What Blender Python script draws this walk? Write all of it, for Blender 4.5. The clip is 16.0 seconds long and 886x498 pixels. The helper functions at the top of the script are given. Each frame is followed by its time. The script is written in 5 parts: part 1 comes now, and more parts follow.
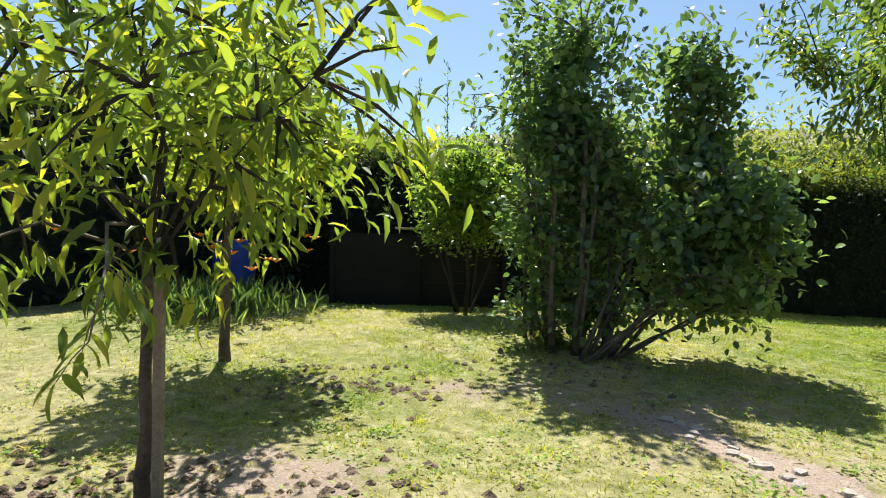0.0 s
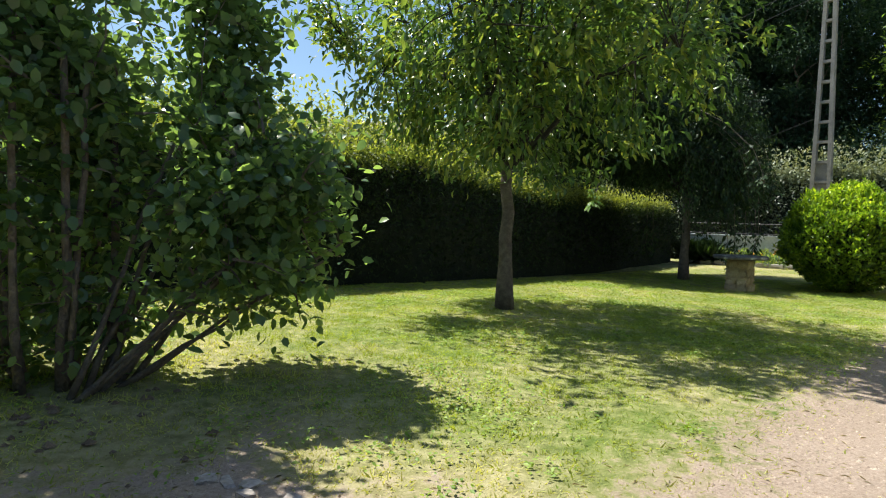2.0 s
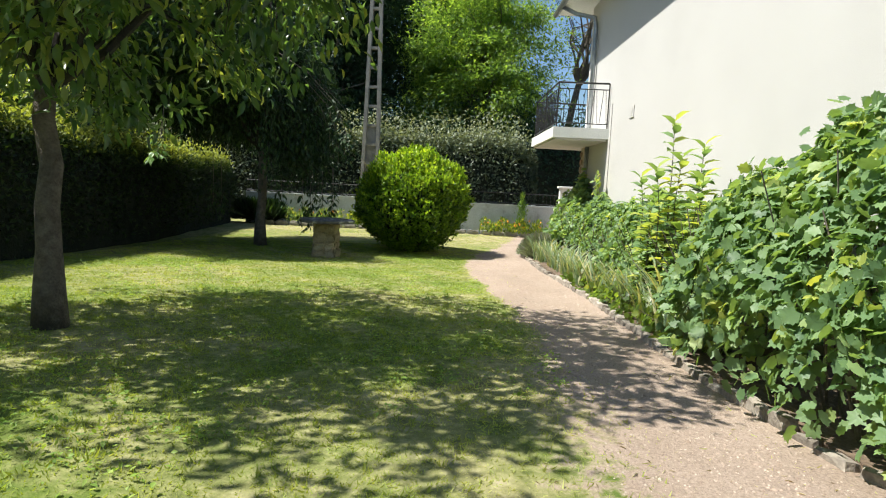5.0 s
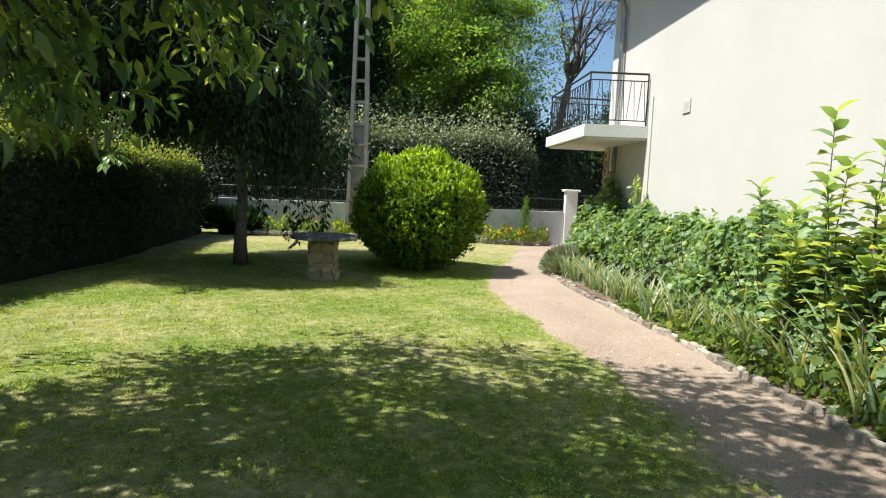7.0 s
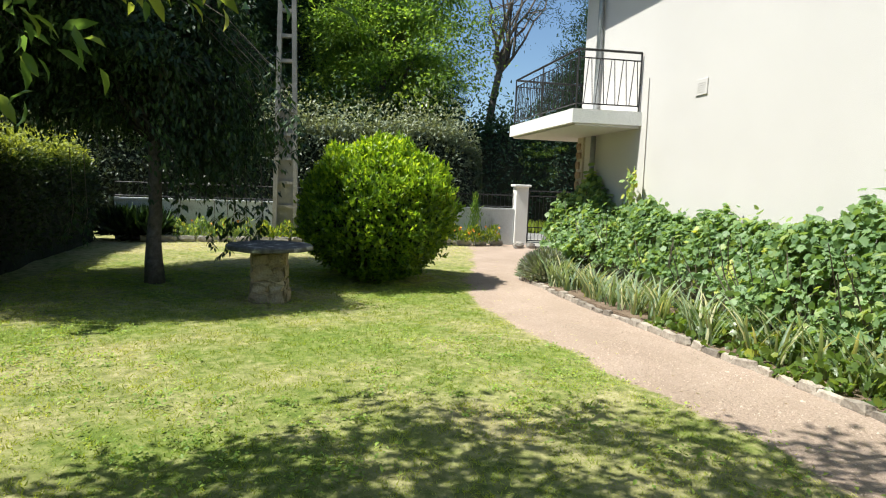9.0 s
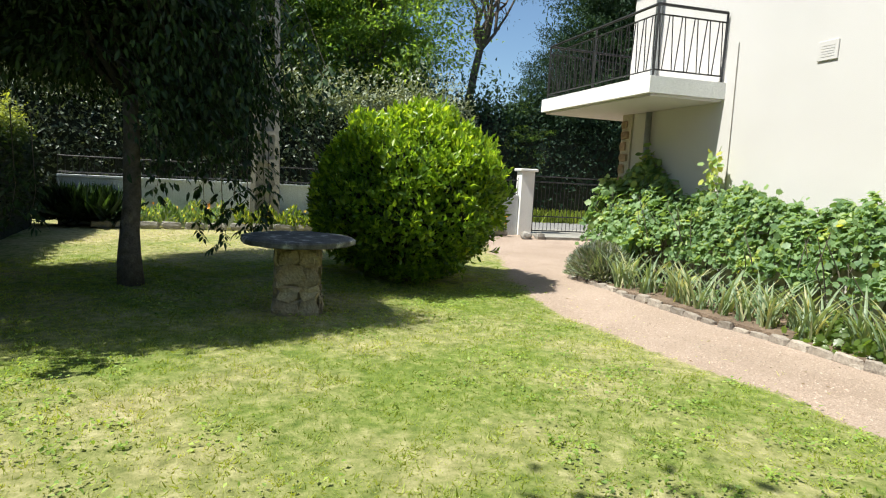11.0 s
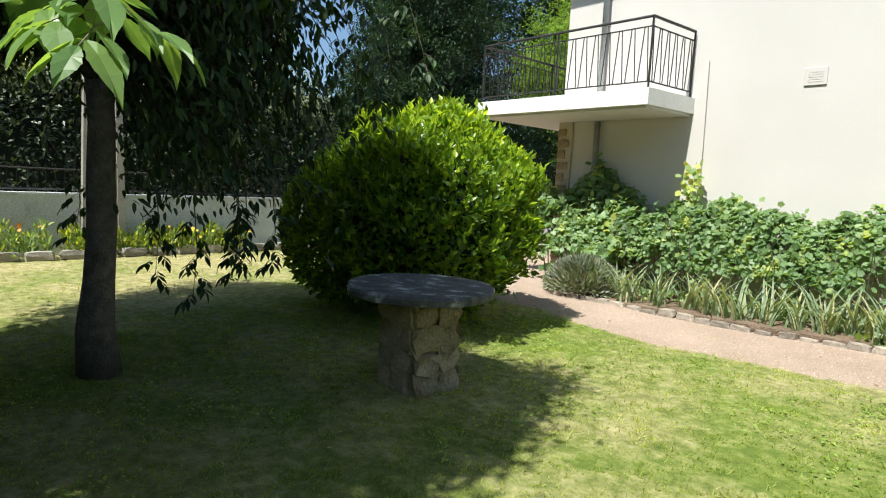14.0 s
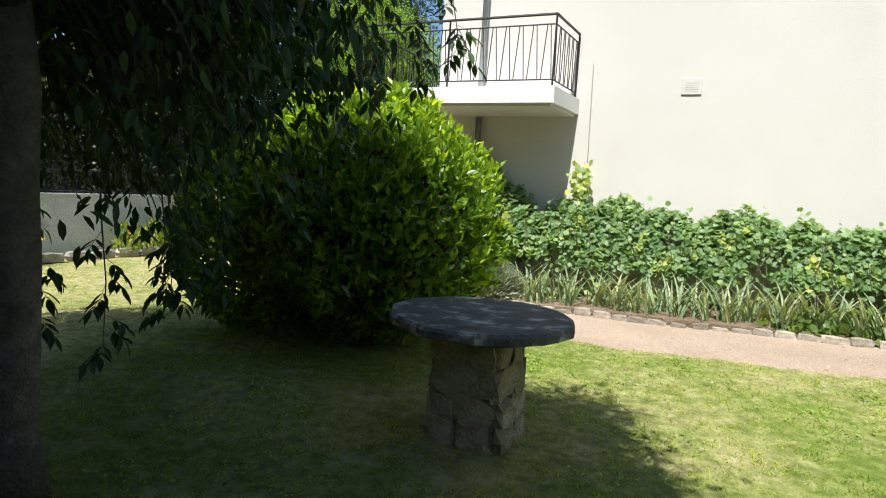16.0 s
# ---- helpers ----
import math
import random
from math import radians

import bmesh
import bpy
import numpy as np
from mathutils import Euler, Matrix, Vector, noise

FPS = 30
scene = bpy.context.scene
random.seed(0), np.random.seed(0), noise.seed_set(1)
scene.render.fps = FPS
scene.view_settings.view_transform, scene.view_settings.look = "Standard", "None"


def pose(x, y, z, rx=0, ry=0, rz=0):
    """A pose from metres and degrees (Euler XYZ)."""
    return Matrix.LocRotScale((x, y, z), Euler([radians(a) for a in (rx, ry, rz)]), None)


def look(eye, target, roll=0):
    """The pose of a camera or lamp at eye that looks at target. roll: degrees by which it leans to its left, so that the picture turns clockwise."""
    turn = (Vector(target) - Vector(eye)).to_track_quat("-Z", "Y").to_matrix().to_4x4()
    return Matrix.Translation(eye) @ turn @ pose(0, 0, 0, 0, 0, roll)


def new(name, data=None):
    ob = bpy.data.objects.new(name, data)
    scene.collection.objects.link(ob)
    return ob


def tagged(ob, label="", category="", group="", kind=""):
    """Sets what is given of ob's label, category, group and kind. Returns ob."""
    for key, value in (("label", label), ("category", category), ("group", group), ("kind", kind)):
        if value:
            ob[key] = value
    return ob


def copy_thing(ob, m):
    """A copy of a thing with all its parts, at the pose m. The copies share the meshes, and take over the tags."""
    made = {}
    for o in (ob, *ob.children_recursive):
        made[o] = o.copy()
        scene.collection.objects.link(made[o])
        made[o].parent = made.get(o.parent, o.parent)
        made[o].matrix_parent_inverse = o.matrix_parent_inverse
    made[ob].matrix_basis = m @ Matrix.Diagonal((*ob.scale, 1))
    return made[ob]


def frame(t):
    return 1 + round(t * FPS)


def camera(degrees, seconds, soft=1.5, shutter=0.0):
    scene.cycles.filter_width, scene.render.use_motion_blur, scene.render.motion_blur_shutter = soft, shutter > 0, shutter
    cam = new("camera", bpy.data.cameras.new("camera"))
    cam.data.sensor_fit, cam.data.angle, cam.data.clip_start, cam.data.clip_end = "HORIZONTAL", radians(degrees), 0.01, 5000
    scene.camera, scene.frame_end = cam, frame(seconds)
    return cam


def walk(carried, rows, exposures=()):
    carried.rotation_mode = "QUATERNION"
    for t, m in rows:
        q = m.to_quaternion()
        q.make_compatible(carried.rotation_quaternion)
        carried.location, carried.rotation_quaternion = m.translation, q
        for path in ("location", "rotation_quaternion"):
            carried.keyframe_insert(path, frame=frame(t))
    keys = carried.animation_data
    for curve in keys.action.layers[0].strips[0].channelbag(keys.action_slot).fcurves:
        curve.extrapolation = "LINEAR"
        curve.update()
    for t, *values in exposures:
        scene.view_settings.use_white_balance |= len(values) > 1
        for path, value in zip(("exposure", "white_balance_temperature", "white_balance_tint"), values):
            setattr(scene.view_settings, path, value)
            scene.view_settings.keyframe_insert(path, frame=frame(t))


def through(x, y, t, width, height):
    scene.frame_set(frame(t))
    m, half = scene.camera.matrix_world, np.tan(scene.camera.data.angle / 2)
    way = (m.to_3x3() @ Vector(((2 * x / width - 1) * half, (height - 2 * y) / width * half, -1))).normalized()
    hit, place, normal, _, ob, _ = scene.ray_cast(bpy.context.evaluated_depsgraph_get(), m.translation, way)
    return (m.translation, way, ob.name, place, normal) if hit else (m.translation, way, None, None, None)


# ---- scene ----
cam = camera(73.0, 16.0, soft=1.1)
METRES, EYE, TILT, LEAN, TURN = 17.9, 1.5, 0.0, 0.0, 0.4
ROWS = [
    (0.0, 0.0, 0.0, 0.0, 0.04, -1.62, -1.49),
    (0.5, 0.0061, 0.0176, -0.0019, -13.46, -1.88, -2.41),
    (1.0, 0.0126, 0.0351, -0.0009, -22.41, -2.16, -1.84),
    (1.5, 0.0218, 0.0534, 0.001, -31.81, -2.79, -1.64),
    (2.0, 0.0264, 0.0737, 0.0005, -43.14, -3.11, -1.23),
    (2.5, 0.0322, 0.0942, -0.0015, -55.2, -4.54, -1.58),
    (3.0, 0.0493, 0.1142, -0.0011, -66.25, -5.71, -2.68),
    (3.5, 0.0637, 0.1372, -0.0006, -76.08, -5.78, -3.71),
    (4.0, 0.0777, 0.1574, 0.001, -82.46, -5.81, -3.89),
    (6.5, 0.2131, 0.2348, 0.0097, -88.02, -5.93, -2.73),
    (7.0, 0.2376, 0.2511, 0.0114, -89.35, -5.88, -2.58),
    (7.5, 0.2679, 0.2669, 0.0108, -90.65, -5.86, -2.43),
    (8.0, 0.2945, 0.2832, 0.0098, -94.07, -5.58, -2.31),
    (10.5, 0.445, 0.3592, 0.0033, -101.67, -7.02, -2.68),
    (11.0, 0.4743, 0.3812, -0.0009, -103.77, -6.96, -3.18),
    (11.5, 0.5053, 0.4065, -0.0024, -105.69, -6.73, -3.84),
    (12.0, 0.5296, 0.4358, -0.0006, -107.18, -6.19, -3.85),
    (12.5, 0.5485, 0.4672, 0.0018, -107.89, -5.93, -3.26),
    (13.0, 0.5759, 0.4934, 0.0023, -111.11, -5.99, -2.98),
    (13.5, 0.6044, 0.5201, 0.0016, -120.58, -6.03, -2.96),
    (14.0, 0.6375, 0.5395, 0.0023, -128.96, -6.09, -2.96),
    (14.5, 0.6717, 0.5561, 0.0032, -134.17, -6.21, -2.81),
    (15.0, 0.7035, 0.5728, 0.0062, -137.48, -6.15, -2.49),
    (15.5, 0.7385, 0.5763, 0.0025, -140.3, -6.12, -2.75),
    (16.0, 0.7631, 0.575, 0.0012, -151.91, -5.67, -3.47),
]
walk(cam, [(t, pose(0, 0, EYE, TILT, LEAN, TURN) @ pose(METRES * x, METRES * y, METRES * z, 90 + pitch, roll, yaw)) for t, x, y, z, yaw, pitch, roll in ROWS])

# ---- world and sun ----
SUN_EL, SUN_AZ = 60.0, -7.0
world = bpy.data.worlds.new("sky_world")
scene.world = world
world.use_nodes = True
wn = world.node_tree
sky = wn.nodes.new("ShaderNodeTexSky")
sky.sky_type = "NISHITA"
sky.sun_disc = False
sky.sun_elevation = radians(SUN_EL)
sky.sun_rotation = radians(SUN_AZ)
sky.air_density, sky.dust_density, sky.ozone_density = 1.0, 1.1, 1.1
wn.nodes["Background"].inputs["Strength"].default_value = 0.078
sky_hue = wn.nodes.new("ShaderNodeMix")
sky_hue.data_type, sky_hue.blend_type = "RGBA", "MULTIPLY"
sky_hue.inputs[0].default_value = 1.0
sky_hue.inputs[7].default_value = (0.84, 0.98, 1.05, 1)
wn.links.new(sky.outputs["Color"], sky_hue.inputs[6])
wn.links.new(sky_hue.outputs[2], wn.nodes["Background"].inputs["Color"])
sun = new("sun", bpy.data.lights.new("sun", "SUN"))
sun.data.energy, sun.data.angle, sun.data.color = 5.0, radians(0.6), (0.97, 0.96, 0.87)
sx, sy = math.sin(radians(SUN_AZ)) * math.cos(radians(SUN_EL)), math.cos(radians(SUN_AZ)) * math.cos(radians(SUN_EL))
sun.matrix_world = look((sx * 50, sy * 50, math.sin(radians(SUN_EL)) * 50), (0, 0, 0))
scene.view_settings.exposure = 0.87


# ---- materials ----
def material(name):
    m = bpy.data.materials.new(name)
    m.use_nodes = True
    nt = m.node_tree
    return m, nt, nt.nodes["Principled BSDF"], nt.nodes["Material Output"]


def noise_tex(nt, scale, detail=4.0, rough=0.55, coord="Object"):
    tc = nt.nodes.new("ShaderNodeTexCoord")
    n = nt.nodes.new("ShaderNodeTexNoise")
    n.inputs["Scale"].default_value, n.inputs["Detail"].default_value, n.inputs["Roughness"].default_value = scale, detail, rough
    nt.links.new(tc.outputs[coord], n.inputs["Vector"])
    return n.outputs["Fac"]


def ramp(nt, fac, stops):
    r = nt.nodes.new("ShaderNodeValToRGB")
    while len(r.color_ramp.elements) < len(stops):
        r.color_ramp.elements.new(0.5)
    for e, (p, c) in zip(r.color_ramp.elements, stops):
        e.position, e.color = p, (*c, 1)
    nt.links.new(fac, r.inputs["Fac"])
    return r.outputs["Color"]


def mixc(nt, fac, a, b, mode="MIX"):
    n = nt.nodes.new("ShaderNodeMix")
    n.data_type, n.blend_type = "RGBA", mode
    for sock, val in ((n.inputs[0], fac), (n.inputs[6], a), (n.inputs[7], b)):
        if isinstance(val, bpy.types.NodeSocket):
            nt.links.new(val, sock)
        elif isinstance(val, (int, float)):
            sock.default_value = val
        else:
            sock.default_value = (*val, 1)
    return n.outputs[2]


def mathn(nt, op, a, b=0.0, clamp=False):
    n = nt.nodes.new("ShaderNodeMath")
    n.operation, n.use_clamp = op, clamp
    for sock, val in ((n.inputs[0], a), (n.inputs[1], b)):
        if isinstance(val, bpy.types.NodeSocket):
            nt.links.new(val, sock)
        else:
            sock.default_value = val
    return n.outputs[0]


def bump(nt, bsdf, fac, strength, dist):
    b = nt.nodes.new("ShaderNodeBump")
    b.inputs["Strength"].default_value, b.inputs["Distance"].default_value = strength, dist
    nt.links.new(fac, b.inputs["Height"])
    nt.links.new(b.outputs["Normal"], bsdf.inputs["Normal"])


def attr(nt, name):
    a = nt.nodes.new("ShaderNodeAttribute")
    a.attribute_name = name
    return a.outputs["Fac"]


def surface(name, stops, scale=3.0, rough=0.85, fine=60.0, bumpiness=0.4, dist=0.01, metal=0.0, per_object=0.0):
    m, nt, b, out = material(name)
    col = ramp(nt, noise_tex(nt, scale, 6.0, 0.6), stops)
    f = noise_tex(nt, fine, 3.0)
    shade = ramp(nt, f, [(0.25, (0.72, 0.72, 0.72)), (0.75, (1.18, 1.18, 1.18))])
    col = mixc(nt, 1.0, col, shade, "MULTIPLY")
    if per_object:
        oi = nt.nodes.new("ShaderNodeObjectInfo")
        v = mathn(nt, "MULTIPLY_ADD", oi.outputs["Random"], per_object)
        nt.nodes[-1].inputs[2].default_value = 1 - per_object / 2
        hs = nt.nodes.new("ShaderNodeHueSaturation")
        nt.links.new(v, hs.inputs["Value"])
        nt.links.new(col, hs.inputs["Color"])
        col = hs.outputs["Color"]
    nt.links.new(col, b.inputs["Base Color"])
    b.inputs["Roughness"].default_value, b.inputs["Metallic"].default_value = rough, metal
    bump(nt, b, f, bumpiness, dist)
    return m


def leafmat(name, dark, mid, light, through=0.45, rough=0.45, gain=1.6):
    """Leaves: glossy skin, and light that comes through them."""
    m, nt, b, out = material(name)
    r = attr(nt, "rnd")
    col = ramp(nt, r, [(0.0, dark), (0.55, mid), (0.97, light)])
    tone = ramp(nt, noise_tex(nt, 1.3, 3.0), [(0.3, (0.75, 0.8, 0.75)), (0.7, (1.2, 1.15, 1.1))])
    col = mixc(nt, 1.0, col, tone, "MULTIPLY")
    nt.links.new(col, b.inputs["Base Color"])
    b.inputs["Roughness"].default_value = rough
    b.inputs["Specular IOR Level"].default_value = 0.5
    tr = nt.nodes.new("ShaderNodeBsdfTranslucent")
    tcol = mixc(nt, 1.0, col, (gain * 1.25, gain * 1.15, gain * 0.45), "MULTIPLY")
    nt.links.new(tcol, tr.inputs["Color"])
    ms = nt.nodes.new("ShaderNodeMixShader")
    ms.inputs[0].default_value = through
    nt.links.new(b.outputs[0], ms.inputs[1])
    nt.links.new(tr.outputs[0], ms.inputs[2])
    nt.links.new(ms.outputs[0], out.inputs["Surface"])
    return m


M_CHESTNUT = leafmat("chestnut_leaf", (0.035, 0.075, 0.03), (0.07, 0.13, 0.045), (0.24, 0.27, 0.07), 0.44, 0.28, 2.2)
# ash leaf with the crown's own shade put into a near-black colour
M_ASHSHADED = leafmat("ash_leaf_shaded", (0.012, 0.03, 0.012), (0.024, 0.056, 0.018), (0.055, 0.11, 0.028), 0.2, 0.6)
M_SHRUB = leafmat("shrub_leaf", (0.055, 0.105, 0.06), (0.1, 0.17, 0.09), (0.22, 0.32, 0.14), 0.42, 0.26, 2.2)
M_PEACH = leafmat("peach_leaf", (0.06, 0.11, 0.035), (0.14, 0.21, 0.045), (0.36, 0.38, 0.06), 0.5, 0.34, 2.0)
M_PALE = leafmat("pale_leaf", (0.1, 0.18, 0.04), (0.18, 0.29, 0.07), (0.3, 0.38, 0.12), 0.55, 0.4, 1.6)
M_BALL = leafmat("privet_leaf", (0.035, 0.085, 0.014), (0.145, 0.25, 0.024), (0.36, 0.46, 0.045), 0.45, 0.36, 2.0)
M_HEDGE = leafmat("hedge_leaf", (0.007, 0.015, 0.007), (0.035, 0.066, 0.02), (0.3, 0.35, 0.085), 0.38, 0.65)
M_VINE = leafmat("vine_leaf", (0.1, 0.185, 0.085), (0.23, 0.345, 0.155), (0.5, 0.52, 0.13), 0.38, 0.5, 1.6)
M_IRIS = leafmat("iris_leaf", (0.14, 0.21, 0.13), (0.25, 0.32, 0.2), (0.52, 0.48, 0.3), 0.35, 0.5)
M_LAV = leafmat("lavender_leaf", (0.19, 0.24, 0.17), (0.3, 0.36, 0.26), (0.38, 0.36, 0.4), 0.25, 0.75)
M_WOOD1 = leafmat("acacia_leaf", (0.05, 0.11, 0.035), (0.12, 0.21, 0.05), (0.26, 0.37, 0.08), 0.5, 0.5, 2.0)
M_WOOD2 = leafmat("conifer_leaf", (0.012, 0.034, 0.018), (0.02, 0.052, 0.026), (0.042, 0.085, 0.036), 0.2, 0.85)
M_WOOD3 = leafmat("laurel_leaf", (0.045, 0.07, 0.04), (0.11, 0.145, 0.09), (0.3, 0.34, 0.24), 0.2, 0.45)
M_GRASS = leafmat("grass_blade", (0.2, 0.29, 0.045), (0.33, 0.385, 0.09), (0.5, 0.5, 0.23), 0.45, 0.6, 1.4)
M_CLOVER = leafmat("clover_leaf", (0.13, 0.23, 0.04), (0.21, 0.32, 0.06), (0.34, 0.44, 0.11), 0.4, 0.55, 1.6)
M_STRAW = leafmat("dry_straw", (0.24, 0.18, 0.1), (0.42, 0.34, 0.21), (0.56, 0.5, 0.34), 0.1, 0.8, 1.0)
M_GRIT = leafmat("path_grit", (0.22, 0.16, 0.125), (0.36, 0.275, 0.225), (0.48, 0.39, 0.33), 0.0, 0.95, 1.0)
M_FLOWER = surface("orange_petal", [(0.3, (0.85, 0.22, 0.02)), (0.7, (0.9, 0.4, 0.03))], 5, 0.6)
M_YELLOW = surface("yellow_petal", [(0.3, (0.8, 0.5, 0.03)), (0.7, (0.9, 0.65, 0.06))], 5, 0.6)
M_BARK = surface("bark", [(0.25, (0.06, 0.05, 0.04)), (0.5, (0.13, 0.105, 0.085)), (0.75, (0.2, 0.17, 0.14))], 9, 0.9, 45, 0.9, 0.02)
M_DARKTWIG = surface("dark_twig_bark", [(0.3, (0.02, 0.018, 0.014)), (0.7, (0.05, 0.043, 0.034))], 12, 0.9, 80, 0.5, 0.005)
M_TWIG = surface("twig_bark", [(0.3, (0.09, 0.075, 0.055)), (0.7, (0.2, 0.17, 0.13))], 12, 0.85, 80, 0.5, 0.005)
# solid filler for inner twigs; the shade among them is in the colour
M_CORE = surface("shaded_inner_twigs", [(0.3, (0.008, 0.012, 0.006)), (0.7, (0.02, 0.028, 0.014))], 6, 1.0, 30, 1.0, 0.05)
M_PLASTER = surface("cream_render", [(0.2, (0.53, 0.505, 0.485)), (0.5, (0.57, 0.545, 0.525)), (0.8, (0.6, 0.575, 0.555))], 0.7, 0.9, 90, 0.25, 0.004)
M_WHITE = surface("white_paint", [(0.2, (0.74, 0.73, 0.7)), (0.8, (0.83, 0.82, 0.79))], 2.0, 0.7, 60, 0.15, 0.003)
M_OLDWHITE = surface("weathered_wall_paint", [(0.25, (0.3, 0.31, 0.3)), (0.42, (0.56, 0.59, 0.6)), (0.75, (0.68, 0.71, 0.73))], 1.6, 0.9, 40, 0.5, 0.008)
M_CONCRETE = surface("concrete", [(0.25, (0.2, 0.19, 0.165)), (0.75, (0.36, 0.34, 0.3))], 2.5, 0.9, 50, 0.5, 0.008)
M_SLAB = surface("dark_stone_top", [(0.3, (0.035, 0.036, 0.038)), (0.54, (0.11, 0.11, 0.11)), (0.68, (0.5, 0.5, 0.48))], 6, 0.75, 55, 0.9, 0.012)
M_STONE = surface("ochre_stone", [(0.25, (0.24, 0.18, 0.11)), (0.5, (0.36, 0.29, 0.19)), (0.75, (0.47, 0.41, 0.31))], 6, 0.9, 40, 0.9, 0.02, per_object=0.5)
M_QUOIN = surface("brown_stone", [(0.3, (0.26, 0.17, 0.11)), (0.7, (0.4, 0.3, 0.2))], 6, 0.9, 40, 0.7, 0.015, per_object=0.4)
M_MORTAR = surface("lime_mortar", [(0.3, (0.42, 0.36, 0.28)), (0.7, (0.56, 0.5, 0.4))], 5, 0.95, 60, 0.6, 0.008)
M_PEDESTAL = surface("old_mortar", [(0.3, (0.2, 0.16, 0.11)), (0.7, (0.36, 0.3, 0.22))], 5, 0.95, 60, 0.8, 0.012)
M_BRICKEDGE = surface("edging_brick", [(0.3, (0.2, 0.165, 0.135)), (0.7, (0.42, 0.37, 0.31))], 8, 0.95, 50, 0.9, 0.012, per_object=0.7)
M_GREYSTONE = surface("grey_edging_stone", [(0.3, (0.25, 0.23, 0.2)), (0.7, (0.42, 0.39, 0.35))], 5, 0.95, 40, 0.8, 0.015, per_object=0.4)
M_IRON = surface("black_iron", [(0.3, (0.02, 0.02, 0.022)), (0.7, (0.045, 0.043, 0.042))], 10, 0.5, 80, 0.2, 0.002, 0.3)
M_ZINC = surface("zinc", [(0.3, (0.28, 0.3, 0.32)), (0.7, (0.42, 0.44, 0.46))], 4, 0.45, 60, 0.2, 0.002, 0.7)
M_TILE = surface("roof_tile", [(0.3, (0.22, 0.1, 0.06)), (0.7, (0.38, 0.2, 0.13))], 5, 0.9, 30, 0.8, 0.02)
M_SOIL = surface("bed_soil", [(0.3, (0.11, 0.075, 0.05)), (0.7, (0.24, 0.17, 0.12))], 4, 1.0, 35, 1.0, 0.03)
M_WOODPOST = surface("grey_timber", [(0.3, (0.2, 0.17, 0.12)), (0.7, (0.36, 0.31, 0.24))], 14, 0.85, 60, 0.4, 0.004)
M_BLUE = surface("blue_plastic", [(0.3, (0.01, 0.05, 0.35)), (0.7, (0.015, 0.07, 0.45))], 3, 0.4, 40, 0.1, 0.002)
# timber taken down to near black for the shade under the hedge
M_SHADEDWOOD = surface("shaded_boards", [(0.3, (0.005, 0.0045, 0.004)), (0.7, (0.012, 0.01, 0.009))], 5, 0.85, 50, 0.5, 0.006)
M_HILL = surface("dry_hillside", [(0.3, (0.13, 0.13, 0.08)), (0.7, (0.22, 0.2, 0.13))], 0.03, 1.0, 0.4, 0.3, 0.5)
M_PALESTONE = surface("pale_stone", [(0.3, (0.3, 0.25, 0.22)), (0.7, (0.5, 0.44, 0.4))], 5, 0.95, 40, 0.8, 0.015, per_object=0.3)

# ---- ground heights and plan ----
KERB = [(5.45, 1.43), (7.0, 1.62), (9.0, 1.72), (11.0, 1.8), (13.0, 1.98), (15.0, 2.16), (16.6, 2.3), (17.5, 2.42)]
LAWN_EDGE = [(-9, 3.6), (1.0, 2.0), (3.2, 2.7), (5.0, 2.85), (8.0, 2.85), (9.5, 3.0), (11.3, 3.25), (12.3, 3.4), (13.3, 3.6), (14.5, 3.75), (15.8, 3.78), (17.2, 3.6), (19.5, 3.0), (23, 2.4)]


def lerp_line(line, x):
    return np.interp(x, [p[0] for p in line], [p[1] for p in line])


def height(x, y):
    """The lie of the land: it falls gently towards the gate."""
    z = np.interp(x, [-3, 3.5, 8, 12, 15, 40], [0.27, 0.25, 0.13, 0.0, -0.09, -0.08])
    z = z + 0.075 * np.clip(np.asarray(y) - 4, 0, 2.4) * np.clip((7 - np.asarray(x)) / 6, 0, 1)
    return z


def fbm(x, y, s, seed=0):
    x, y = np.asarray(x) * s + seed * 17.3, np.asarray(y) * s - seed * 9.1
    return (np.sin(x * 1.7 + 1.3 * np.sin(y * 1.1 + seed)) + np.sin(y * 1.9 + 1.7 * np.sin(x * 0.9 - seed)) + 0.6 * np.sin(3.1 * x + 2.3 * y) + 0.5 * np.sin(4.3 * y - 3.7 * x + seed)) / 3.1


